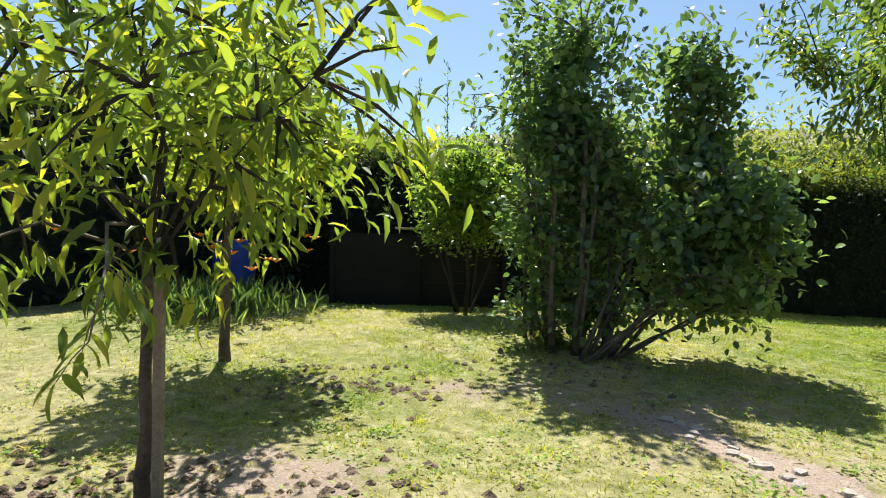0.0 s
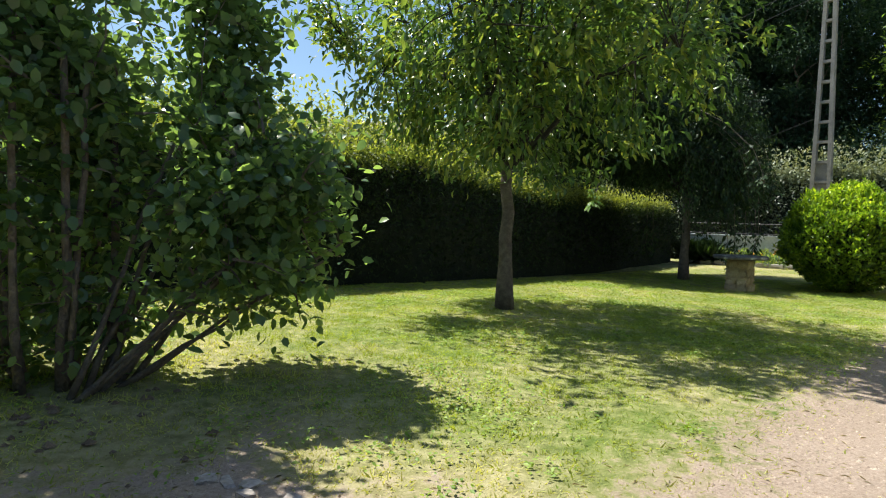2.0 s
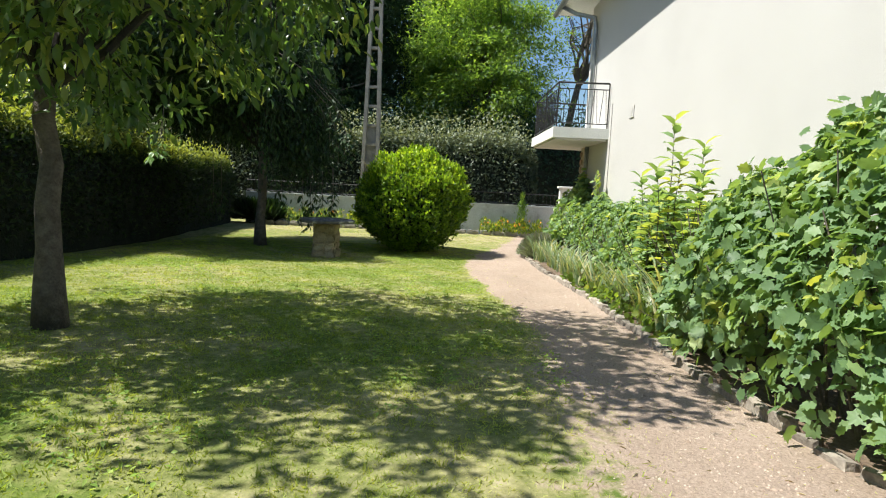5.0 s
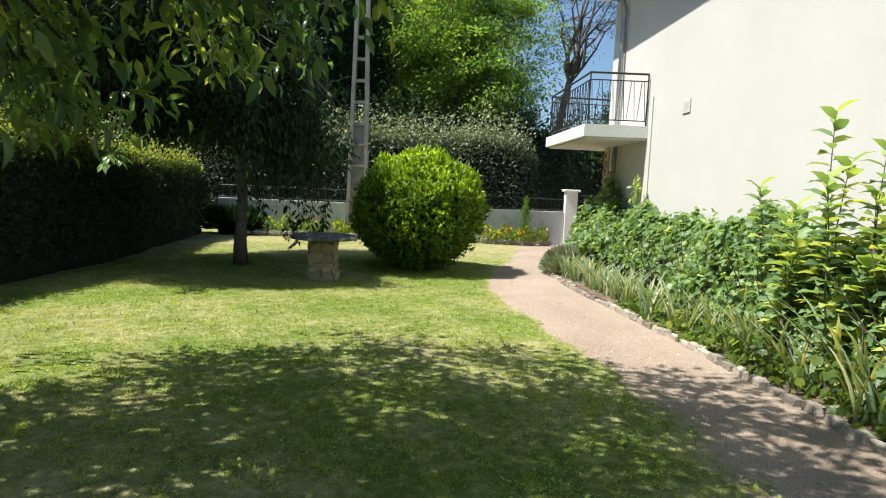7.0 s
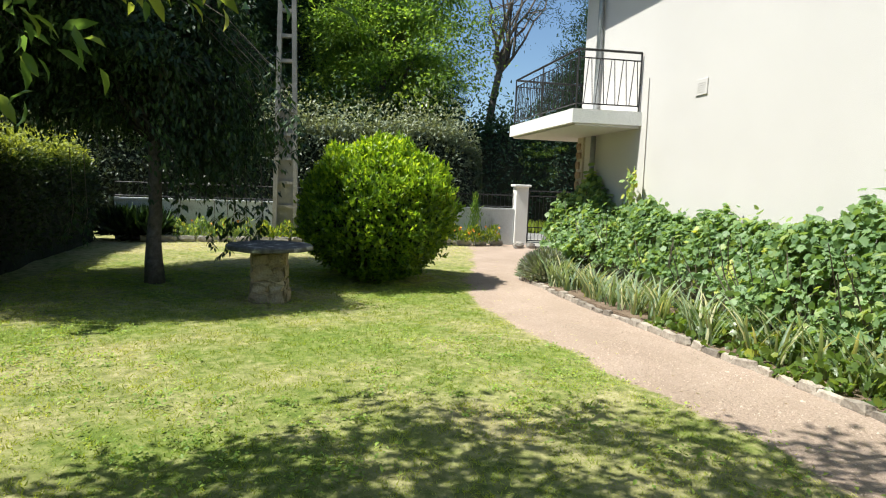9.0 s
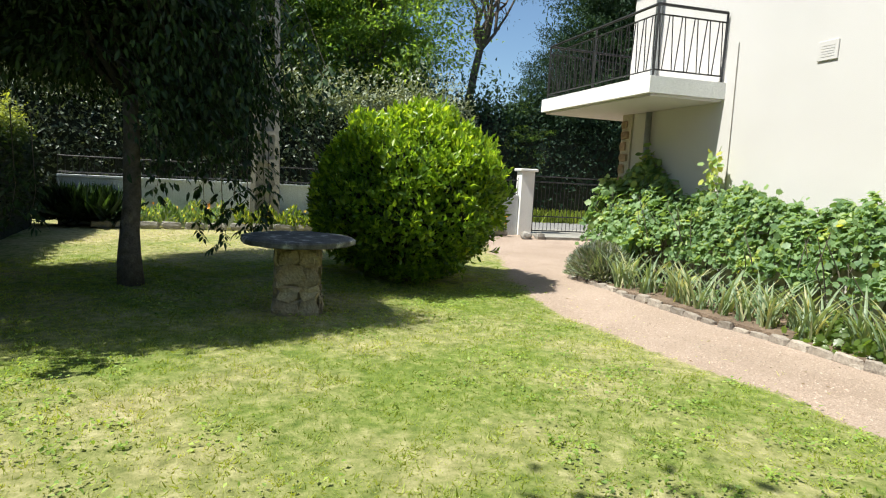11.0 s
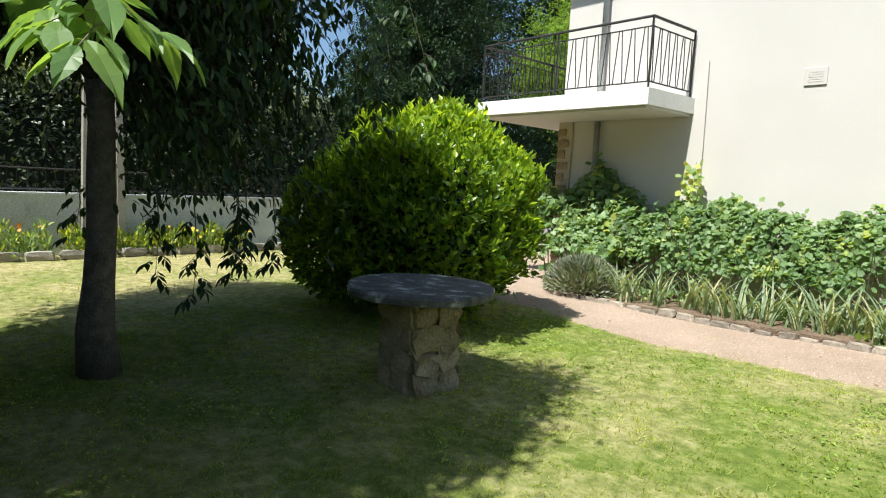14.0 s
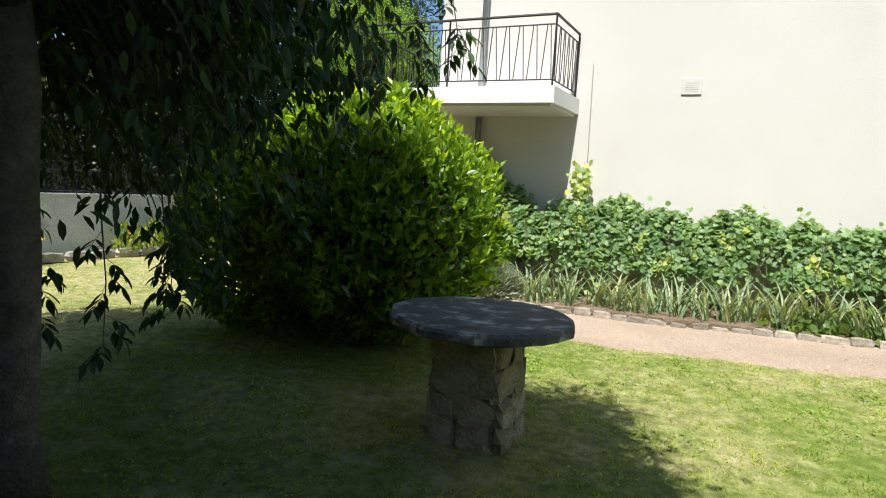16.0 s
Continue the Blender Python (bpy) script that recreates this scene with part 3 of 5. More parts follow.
def build_house():
    """In the house's own axes x runs along the garden wall (0 at the corner by the gate, negative away from it) and y out into the garden."""
    e = thing("house", (0, 0, 0), "two-storey house in cream render with a wrap-round balcony", "house")
    e.matrix_basis = HM
    w = Build().box(-11.75, -8.5, -0.3, 0, 0, 6.6)
    w.part("wall", M_PLASTER, e, "smooth cream rendered wall")
    r = Build()
    z = 6.5
    r.box(-13.0, -9.3, z, 0.8, 0.78, z + 0.12)
    r.part("soffit", M_WHITE, e, "white boarded eaves")
    r = Build()
    s = len(r.v)
    r.v += [Vector(p) for p in [(-13.15, -9.4, z + 0.124), (0.88, -9.4, z + 0.124), (0.88, 0.86, z + 0.124), (-13.15, 0.86, z + 0.124), (-9, -4.3, z + 2.1), (-3.3, -4.3, z + 2.1)]]
    r.f += [(0, 3, 2, 1), (3, 2, 5, 4)[::-1], (1, 0, 4, 5)[::-1], (2, 1, 5)[::-1], (0, 3, 4)[::-1]]
    r.part("roof", M_TILE, e, "low hipped tiled roof")
    g = Build()
    g.tube([(-13.0, 0.86, z + 0.02), (0.88, 0.86, z + 0.02)], [0.075, 0.075], 8)
    g.part("gutter", M_ZINC, e, "grey zinc gutter")
    d = Build()
    d.tube([(-0.0, 0.84, z), (-0.3, 0.5, z - 0.25), (-0.75, 0.12, z - 0.45), (-0.83, 0.09, z - 0.7), (-0.83, 0.09, 3.1)], [0.055] * 5, 10)
    d.tube([(-0.83, 0.09, 2.8), (-0.83, 0.09, 0.0)], [0.055] * 2, 10)
    d.part("downpipe", M_ZINC, e, "grey zinc downpipe", smooth=True)
    # balcony slab round the corner
    b = Build()
    b.prism([(-2.52, 0), (-2.43, 1.27), (1.06, 1.27), (1.06, -5.0), (0.0, -5.0), (0.0, 0.0)][::-1], 2.86, 3.1)
    b.part("balcony_slab", M_WHITE, e, "white painted concrete balcony slab")
    b = Build()
    b.prism([(-2.46, 0.003), (-2.37, 1.2), (0.99, 1.2), (0.99, -4.95), (0.003, -4.95), (0.003, 0.003)][::-1], 2.82, 2.857)
    b.part("balcony_soffit", M_PLASTER, e)
    # railing
    line = [(-2.45, 0.04), (-2.37, 1.19), (0.98, 1.19), (0.98, -4.9)]
    low, mid, top = 3.2, 3.98, 4.12
    post = Build().tube([(0, 0, 3.1), (0, 0, top)], [0.017, 0.017], 6)
    pm = fresh("post", [tuple(v) for v in post.v], post.f, M_IRON)
    bar = Build().tube([(0, 0, 0), (0, 0, 1)], [0.008, 0.008], 4)
    bm_ = fresh("baluster", [tuple(v) for v in bar.v], bar.f, M_IRON)
    rl = thing("balcony_railing", (0, 0, 0), "black wrought-iron balcony railing with slanted bars", "railing")
    rl.matrix_basis = HM
    for (x0, y0), (x1, y1) in zip(line, line[1:]):
        for z, r in ((top, 0.022), (mid, 0.012), (low, 0.012)):
            Build().tube([(x0, y0, z), (x1, y1, z)], [r, r], 6).part("rail", M_IRON, rl)
        ln = math.hypot(x1 - x0, y1 - y0)
        ux, uy = (x1 - x0) / ln, (y1 - y0) / ln
        n = max(2, round(ln / 0.105))
        for i in range(n):
            t = (i + 0.5) / n
            lo_t = t + (0.028 if i % 2 else -0.028) / ln
            hi_t = t - (0.028 if i % 2 else -0.028) / ln
            a = Vector((x0 + ux * ln * lo_t, y0 + uy * ln * lo_t, low))
            c = Vector((x0 + ux * ln * hi_t, y0 + uy * ln * hi_t, mid))
            q = (c - a).to_track_quat("Z", "Y")
            link("baluster", bm_, rl, m=Matrix.LocRotScale(a, q, (1, 1, (c - a).length)))
        k = max(1, round(ln / 1.75))
        for i in range(k + 1):
            if i == k and (x1, y1) != line[-1]:
                continue
            link("post", pm, rl, m=Matrix.Translation((x0 + (x1 - x0) * i / k, y0 + (y1 - y0) * i / k, 0)))
    # quoins at the corner under the balcony
    q = thing("corner_pier", (0, 0, 0), "corner pier of brown stones in pale mortar", "pillar")
    q.matrix_basis = HM
    Build().box(-0.26, -0.32, -0.1, 0.04, 0.04, 2.82).part("mortar", M_MORTAR, q)
    rng = random.Random(4)
    zz, i = 0.05, 0
    while zz < 2.7:
        h = rng.uniform(0.13, 0.19)
        wd = 0.24 if i % 2 else 0.17
        link("stone", rock("stone", (wd, 0.06, h), M_QUOIN, 40 + i, 0.08), q, m=Matrix.Translation((0.03 - wd / 2, 0.045, zz + h / 2)))
        link("stone", rock("stone", (0.06, wd + 0.04, h), M_QUOIN, 80 + i, 0.08), q, m=Matrix.Translation((0.045, 0.0 - wd / 2, zz + h / 2)))
        zz += h + 0.055
        i += 1
    # vent and conduit
    v = thing("wall_vent", (0, 0, 0), "small square beige vent grille in the wall", "vent")
    v.matrix_basis = HM @ Matrix.Translation((-4.19, 0, 3.28))
    Build().box(-0.14, 0.002, -0.12, 0.14, 0.02, 0.12, bevel=0.005).part("frame", M_PLASTER, v)
    for i in range(5):
        Build().box(-0.09, 0.0205, -0.075 + i * 0.032, 0.09, 0.0235, -0.057 + i * 0.032).part("slat", M_PLASTER, v)
    c = thing("wall_conduit", (0, 0, 0), "thin rusty pipe running up the rendered wall", "pipe")
    c.matrix_basis = HM
    Build().tube([(-2.75, 0.012, 0.1), (-2.73, 0.012, 2.2), (-2.7, 0.012, 3.65)], [0.007] * 3, 6).part("pipe", M_CONCRETE, c)


build_house()


def railing_run(e, p0, p1, z0, z1, step, mat=M_IRON, r=0.009):
    p0, p1 = Vector((*p0, 0)), Vector((*p1, 0))
    n = max(2, int((p1 - p0).length / step))
    bar = Build().tube([(0, 0, z0), (0, 0, z1)], [r, r], 4)
    me = fresh("bar", [tuple(v) for v in bar.v], bar.f, mat)
    for i in range(n + 1):
        link("bar", me, e, m=Matrix.Translation(p0.lerp(p1, i / n)))
    for z in (z0 + 0.06, z1 - 0.08):
        Build().tube([(p0.x, p0.y, z), (p1.x, p1.y, z)], [0.016, 0.016], 6).part("rail", mat, e)


WALL_E = [(24.85, 0.75), (24.45, 5.0), (24.1, 9.0), (23.75, 12.2)]


def build_boundary():
    w = Build()
    for (x0, y0), (x1, y1) in zip(WALL_E, WALL_E[1:]):
        d = Vector((x1 - x0, y1 - y0, 0))
        a = math.atan2(d.y, d.x)
        w.box(0, -0.1, -0.3, d.length, 0.1, 1.0, Matrix.Translation((x0, y0, 0)) @ Matrix.Rotation(a, 4, "Z"))
        w.box(0, -0.125, 1.003, d.length, 0.125, 1.05, Matrix.Translation((x0, y0, 0)) @ Matrix.Rotation(a, 4, "Z"))
    tagged(w.part("wall_east", M_OLDWHITE, kind="structure"), "low boundary wall in stained white paint", "wall")
    f = thing("wall_fence", (0, 0, 0), "black iron fence on top of the low white wall", "fence")
    for a, b in zip(WALL_E, WALL_E[1:]):
        railing_run(f, a, b, 1.05, 1.55, 0.14)
    for (x, y, lab) in ((24.85, 0.52, "white painted gate pillar with a flat cap"), (24.75, -4.15, "white gate pillar beside the road gate")):
        p = thing("gate_pillar", (x, y, -0.06), lab, "pillar", "pillars of the gate")
        Build().box(-0.2, -0.2, -0.1, 0.2, 0.2, 1.8, bevel=0.01).part("shaft", M_WHITE, p)
        Build().box(-0.27, -0.27, 1.803, 0.27, 0.27, 1.88, bevel=0.015).part("cap", M_WHITE, p)
    for y0, y1 in ((0.26, -1.78), (-1.84, -3.9)):
        g = thing("gate", (24.8, y0, -0.03), "closed black iron double gate with upright bars", "gate", "leaves of the gate")
        ln = y1 - y0
        fr = Build()
        for z in (0.08, 0.5, 1.5, 1.66):
            fr.tube([(0, 0, z), (0, ln, z)], [0.018, 0.018], 6)
        for y in (0, ln):
            fr.tube([(0, y, 0.03), (0, y, 1.7)], [0.024, 0.024], 6)
        fr.part("gate_frame", M_IRON, g)
        bar = Build().tube([(0, 0, 0.08), (0, 0, 1.5)], [0.008, 0.008], 4)
        me = fresh("bar", [tuple(v) for v in bar.v], bar.f, M_IRON)
        n = 17
        for i in range(1, n):
            link("bar", me, g, m=Matrix.Translation((0, ln * i / n, 0)))
    s = Build()
    s.box(23.6, -4.3, -0.2, 26.2, 0.3, -0.015)
    tagged(s.part("gate_threshold", M_CONCRETE, kind="structure"), "pale concrete strip at the gate", "paving")
    r = Build().box(26.2, -40, -0.3, 29.6, 40, -0.05)
    tagged(r.part("road", surface("dusty_asphalt", [(0.3, (0.16, 0.155, 0.15)), (0.7, (0.26, 0.25, 0.24))], 2, 0.9), kind="structure"), "grey asphalt road beyond the gate", "road")


build_boundary()


def build_table():
    e = thing("stone_table", (15.15, 6.87, -0.1), "round dark stone garden table on a rough stone pedestal", "table")
    rng = random.Random(8)
    b = Build()
    n = 26
    rings = []
    ra = [0.605 + rng.uniform(-0.018, 0.014) for _ in range(n)]
    for z, k in ((0.765, 0.95), (0.778, 1.0), (0.822, 1.005), (0.838, 0.98)):
        rings.append(len(b.v))
        b.v += [Vector((math.cos(2 * math.pi * i / n) * ra[i] * k, math.sin(2 * math.pi * i / n) * ra[i] * k, z + rng.uniform(-0.004, 0.004))) for i in range(n)]
    for a, c in zip(rings, rings[1:]):
        b.f += [(a + i, a + (i + 1) % n, c + (i + 1) % n, c + i) for i in range(n)]
    b.f += [tuple(rings[0] + i for i in range(n))[::-1], tuple(rings[-1] + i for i in range(n))]
    b.part("tabletop", M_SLAB, e, "dark weathered round stone slab")
    p = Build()
    p.box(-0.2, -0.2, -0.05, 0.2, 0.2, 0.765).part("pedestal", M_PEDESTAL, e)
    z, i = 0.0, 0
    ped = e.children[-1]
    while z < 0.73:
        h = min(rng.uniform(0.13, 0.2), 0.765 - z)
        flare = 0.035 * (1 - z / 0.7)
        for side in range(4):
            cut = rng.uniform(-0.07, 0.07)
            for x0, x1 in ((-0.215, cut), (cut, 0.205)):
                m = Matrix.Rotation(side * math.pi / 2, 4, "Z") @ Matrix.Translation(((x0 + x1) / 2, -0.185 - flare + rng.uniform(-0.016, 0.01), z + h / 2))
                link("stone", rock("stone", (x1 - x0 + 0.012, 0.1, h + 0.01), M_STONE, 100 + i, 0.32), ped, m=m)
                i += 1
        z += h


build_table()


def build_ball():
    e = thing("ball_shrub", (17.25, 5.25, -0.05), "large round clipped shrub with bright yellow-green leaves", "shrub")
    nr = np.random.default_rng(3)
    rx, rz, cz = 1.33, 1.19, 1.17

    def radius(d):
        a = np.array([noise.noise(Vector(v) * 2.4) * 0.13 + noise.noise(Vector(v) * 6) * 0.15 for v in d.tolist()])
        return 1 + a

    # closed hull within the leaves, coloured as dark as its shade
    bm = bmesh.new()
    bmesh.ops.create_icosphere(bm, subdivisions=3, radius=1)
    D = np.array([tuple(v.co) for v in bm.verts])
    R = radius(D) * 0.86
    for v, r in zip(bm.verts, R):
        t = 0.82 + 0.18 * min(1, (v.co.z + 1) / 0.8)
        v.co = Vector((v.co.x * rx * r * t, v.co.y * rx * r * t, cz + v.co.z * rz * r))
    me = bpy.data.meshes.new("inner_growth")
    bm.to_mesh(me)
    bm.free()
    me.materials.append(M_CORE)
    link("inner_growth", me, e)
    n = 20000
    d = unit(nr.normal(0, 1, (n, 3)))
    r = radius(d) * (1 - 0.17 * nr.random(n) ** 1.6) + 0.1 * nr.random(n) ** 7
    t = 0.82 + 0.18 * np.minimum(1, (d[:, 2] + 1) / 0.8)
    P = np.column_stack([d[:, 0] * rx * r * t, d[:, 1] * rx * r * t, cz + d[:, 2] * rz * r])
    m = 9000
    d2 = unit(nr.normal(0, 1, (m, 3)))
    P2 = np.column_stack([0.85 + d2[:, 0] * 0.9, 0.55 + d2[:, 1] * 0.9, 0.98 + d2[:, 2] * 0.95]) * 1.0 - d2 * (0.15 * nr.random(m) ** 1.5)[:, None]
    P, d = np.concatenate([P, P2]), np.concatenate([d, d2])
    ok = P[:, 2] > 0.06
    P, d = P[ok], d[ok]
    # young upright shoots that break the clipped outline
    q = 950
    ds = unit(nr.normal(0, 1, (q, 3)) + np.array((0, 0, 0.9)))
    base = np.column_stack([ds[:, 0] * rx, ds[:, 1] * rx, cz + ds[:, 2] * rz]) * (radius(ds) * 0.97)[:, None] + np.array((0, 0, cz)) * (1 - radius(ds) * 0.97)[:, None]
    rise = unit(ds + np.array((0, 0, 1.1)) + nr.normal(0, 0.25, (q, 3)))
    ks = np.tile(np.arange(7), q)
    i7 = np.repeat(np.arange(q), 7)
    PS = base[i7] + rise[i7] * (nr.uniform(0.08, 0.2, q)[i7] * ks / 6)[:, None]
    P, d = np.concatenate([P, PS]), np.concatenate([d, rise[i7]])
    A = d * 0.6 + nr.normal(0, 0.5, d.shape) + np.array((0, 0, 0.45))
    N = d + nr.normal(0, 0.45, d.shape)
    s = nr.uniform(0.7, 1.3, len(P))
    # leaves that face up get a lighter tone, a sunlit top in the colour
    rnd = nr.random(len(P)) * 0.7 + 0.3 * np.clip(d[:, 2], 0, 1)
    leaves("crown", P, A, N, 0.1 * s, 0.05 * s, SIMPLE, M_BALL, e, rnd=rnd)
    b = Build()
    rng = random.Random(2)
    for i in range(9):
        a = i * 0.7
        b.tube(bend((0.12 * math.cos(a), 0.12 * math.sin(a), -0.05), (0.8 * math.cos(a), 0.8 * math.sin(a), 0.8), rng, 3, 0.05), [0.03, 0.025, 0.02, 0.015], 5)
    b.part("stems", M_BARK, e)


build_ball()

# ---- trees and shrubs ----
tree("chestnut_tree", "young chestnut tree with a straight grey trunk on the lawn", (7.2, 7.22, 0.18), 0.115, 2.15, (0.1, -0.1, 4.0), (3.15, 3.15, 2.2), 440, 46, LONG, 0.145, 0.058, M_CHESTNUT, 11,
     keep=lambda p: p.z > 2.7 or math.hypot(p.x - 7.3, p.y - 7.1) < 2.4, twig_mat=M_DARKTWIG, droop=0.25, clump=0.4, limbs=14, floor_z=1.75, thin=0.24, lump=0.36, bias=0.36)
def in_ash_crown(p):
    """Inside the crown as its shade on the lawn shows it, and clear of the walk below."""
    gx, gy = p.x + 0.07 * p.z, p.y - 0.573 * p.z
    wave = 0.3 * math.sin(p.x * 3) + 0.2 * math.sin(p.x * 7 + p.y * 5)
    if gx < 13.35 + wave * 0.6 or gx + 0.73 * (gy - 5.6) < 15.0 + wave or gy < (5.3 if gx > 16 and p.z > 3.6 else 5.9) + wave or gx + 0.87 * (gy - 9.4) > 18.8 + wave:
        return False
    if p.z < (3.4 if p.x < 17 else 3.9) and p.y + 0.93 * p.x < 22.5 + wave:
        return False
    if p.z < (2.45 if p.x > 16.0 and p.y < 11 else 3.0) and p.y > 8.5 or p.x < 15.4 and (p.z < 2.7 or p.y > 8.0 and p.z < 3.4):
        return False
    return not (p.x < 14.6 and p.y > 7.8 and p.z < 4.0)


tree("ash_tree", "drooping ash with a dark trunk and hanging leaves beside the table", (16.62, 8.92, -0.09), 0.125, 2.35, (-0.95, 1.0, 4.35), (4.3, 4.0, 2.9), 6200, 34, OVAL, 0.105, 0.038, M_ASHSHADED, 23,
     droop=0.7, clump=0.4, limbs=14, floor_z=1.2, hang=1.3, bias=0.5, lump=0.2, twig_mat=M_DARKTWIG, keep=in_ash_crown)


def stems(n, spread, top, h, r):
    return [(spread * math.cos(i * 2.4) * (0.4 + 0.6 * (i % 2)), spread * math.sin(i * 2.4), top * math.cos(i * 2.4), top * math.sin(i * 2.4), h + 0.22 * (i % 4), r + 0.005 * (i % 3)) for i in range(n)]


tree("tall_shrub", "tall many-stemmed shrub with round green leaves growing on the lawn", (1.22, 6.05, float(height(1.22, 6.05))), 0.04, 2.0, (0.0, 0.0, 1.95), (0.8, 0.75, 1.62), 400, 26, OVAL, 0.088, 0.062, M_SHRUB, 31, droop=0.1, clump=0.24,
     limbs=12, floor_z=0.5, bias=0.55, category="shrub", stems=stems(14, 0.42, 0.45, 1.6, 0.02), lump=0.9, thin=0.24)
tree("basal_shoots", "low leafy shoots round the foot of the tall shrub", (1.25, 5.95, float(height(1.25, 5.95))), 0.03, 0.3, (0.0, 0.0, 0.3), (0.78, 0.55, 0.3), 70, 16, OVAL, 0.08, 0.055, M_SHRUB, 33, droop=0.1, clump=0.2,
     limbs=8, floor_z=0.04, bias=0.5, category="shrub", stems=stems(6, 0.3, 0.5, 0.35, 0.01), lump=0.5)
tree("arching_shrub", "loose arching shrub with round leaves next to the tall shrub", (2.42, 5.85, float(height(2.42, 5.85))), 0.04, 1.6, (0.0, 0.08, 2.15), (0.34, 0.4, 1.45), 130, 24, OVAL, 0.092, 0.064, M_SHRUB, 37, droop=0.1, clump=0.26,
     limbs=8, floor_z=0.8, bias=0.5, category="shrub", thin=0.1, stems=[(-1.2 + 0.1 * i, -0.4 + 0.06 * i, -0.5 + 0.25 * i, 0.2 * (i % 3) - 0.2, 1.6 + 0.2 * (i % 3), 0.018) for i in range(5)], lump=0.5)
tree("low_arching_shrub", "low arching shrub with round leaves leaning over the lawn", (2.05, 5.5, float(height(2.05, 5.5))), 0.04, 1.0, (0.4, 0.0, 1.15), (0.9, 0.62, 0.85), 160, 28, OVAL, 0.092, 0.064, M_SHRUB, 38, droop=0.1, clump=0.26,
     limbs=8, floor_z=0.25, bias=0.5, category="shrub", thin=0.15, stems=[(-0.85 + 0.07 * i, -0.1 + 0.06 * i, 0.1 + 0.25 * i, 0.15 * (i % 3) - 0.2, 0.8 + 0.12 * (i % 3), 0.016) for i in range(5)], lump=0.5)
tree("pale_shrub", "lighter green bush with fine leaves behind the tall shrub", (0.25, 7.9, float(height(0.25, 7.9))), 0.03, 1.0, (0.1, 0.0, 1.55), (0.85, 0.6, 0.75), 420, 24, SIMPLE, 0.075, 0.045, M_PALE, 39, twig_mat=M_DARKTWIG, bark=M_DARKTWIG, droop=0.0, clump=0.24,
     limbs=8, floor_z=0.85, bias=0.5, category="shrub", stems=stems(5, 0.15, 0.4, 0.9, 0.016), lump=0.4)
tree("peach_tree", "young peach with narrow drooping yellow-green leaves tied to a stake", (-1.32, 2.62, 0.25), 0.033, 1.15, (0.05, 0.15, 1.85), (1.3, 1.15, 1.0), 120, 18, LONG, 0.135, 0.036, M_PEACH, 41, twig_mat=M_DARKTWIG, droop=0.2, clump=0.26,
     limbs=9, floor_z=0.7, bias=0.45, thin=0.12, lump=0.4)
tree("small_peach_tree", "small fruit tree with yellow-green leaves on a thin dark trunk", (-1.88, 5.1, float(height(-1.88, 5.1))), 0.045, 1.25, (0.15, 0.0, 2.05), (1.0, 0.9, 0.9), 220, 17, SIMPLE, 0.12, 0.06, M_PEACH, 43, droop=0.3, clump=0.28,
     limbs=8, floor_z=1.1, bias=0.5, lump=0.4, thin=0.1)
LEAFLET = (np.array([(0, 0, 0)] + [(t, s * w, 0.03 * (1 - t)) for t, w in ((0.1, 0.2), (0.14, 0.24), (0.26, 0.4), (0.3, 0.38), (0.42, 0.5), (0.46, 0.46), (0.58, 0.44), (0.62, 0.38), (0.74, 0.3), (0.78, 0.24), (0.88, 0.12)) for s in (-1, 1)] + [(1, 0, -0.06)]
                    + [(0.3, 0, -0.01), (0.6, 0, -0.03)]), None)


def leaflet_mesh(mat, ln, wd, curl, rnd):
    v = LEAFLET[0].copy()
    v = np.column_stack([v[:, 0] * ln, v[:, 1] * wd, v[:, 2] * ln - curl * ln * v[:, 0] ** 2])
    left, right = [2 * i + 1 for i in range(11)], [2 * i + 2 for i in range(11)]
    mid = [0, 24, 25, 23]
    F = []
    for side, flip in ((left, True), (right, False)):
        cen = [24 if i < 7 else 25 for i in range(11)]
        F.append((0, side[0], 24))
        for i in range(10):
            F.append((side[i], side[i + 1], cen[i + 1]) if cen[i] == cen[i + 1] else (side[i], side[i + 1], 25, 24))
        F.append((side[10], 23, 25))
        if flip:
            F[-12:] = [f[::-1] for f in F[-12:]]
    return fresh("leaf", v, F, mat, rnd=np.full(len(v), rnd))


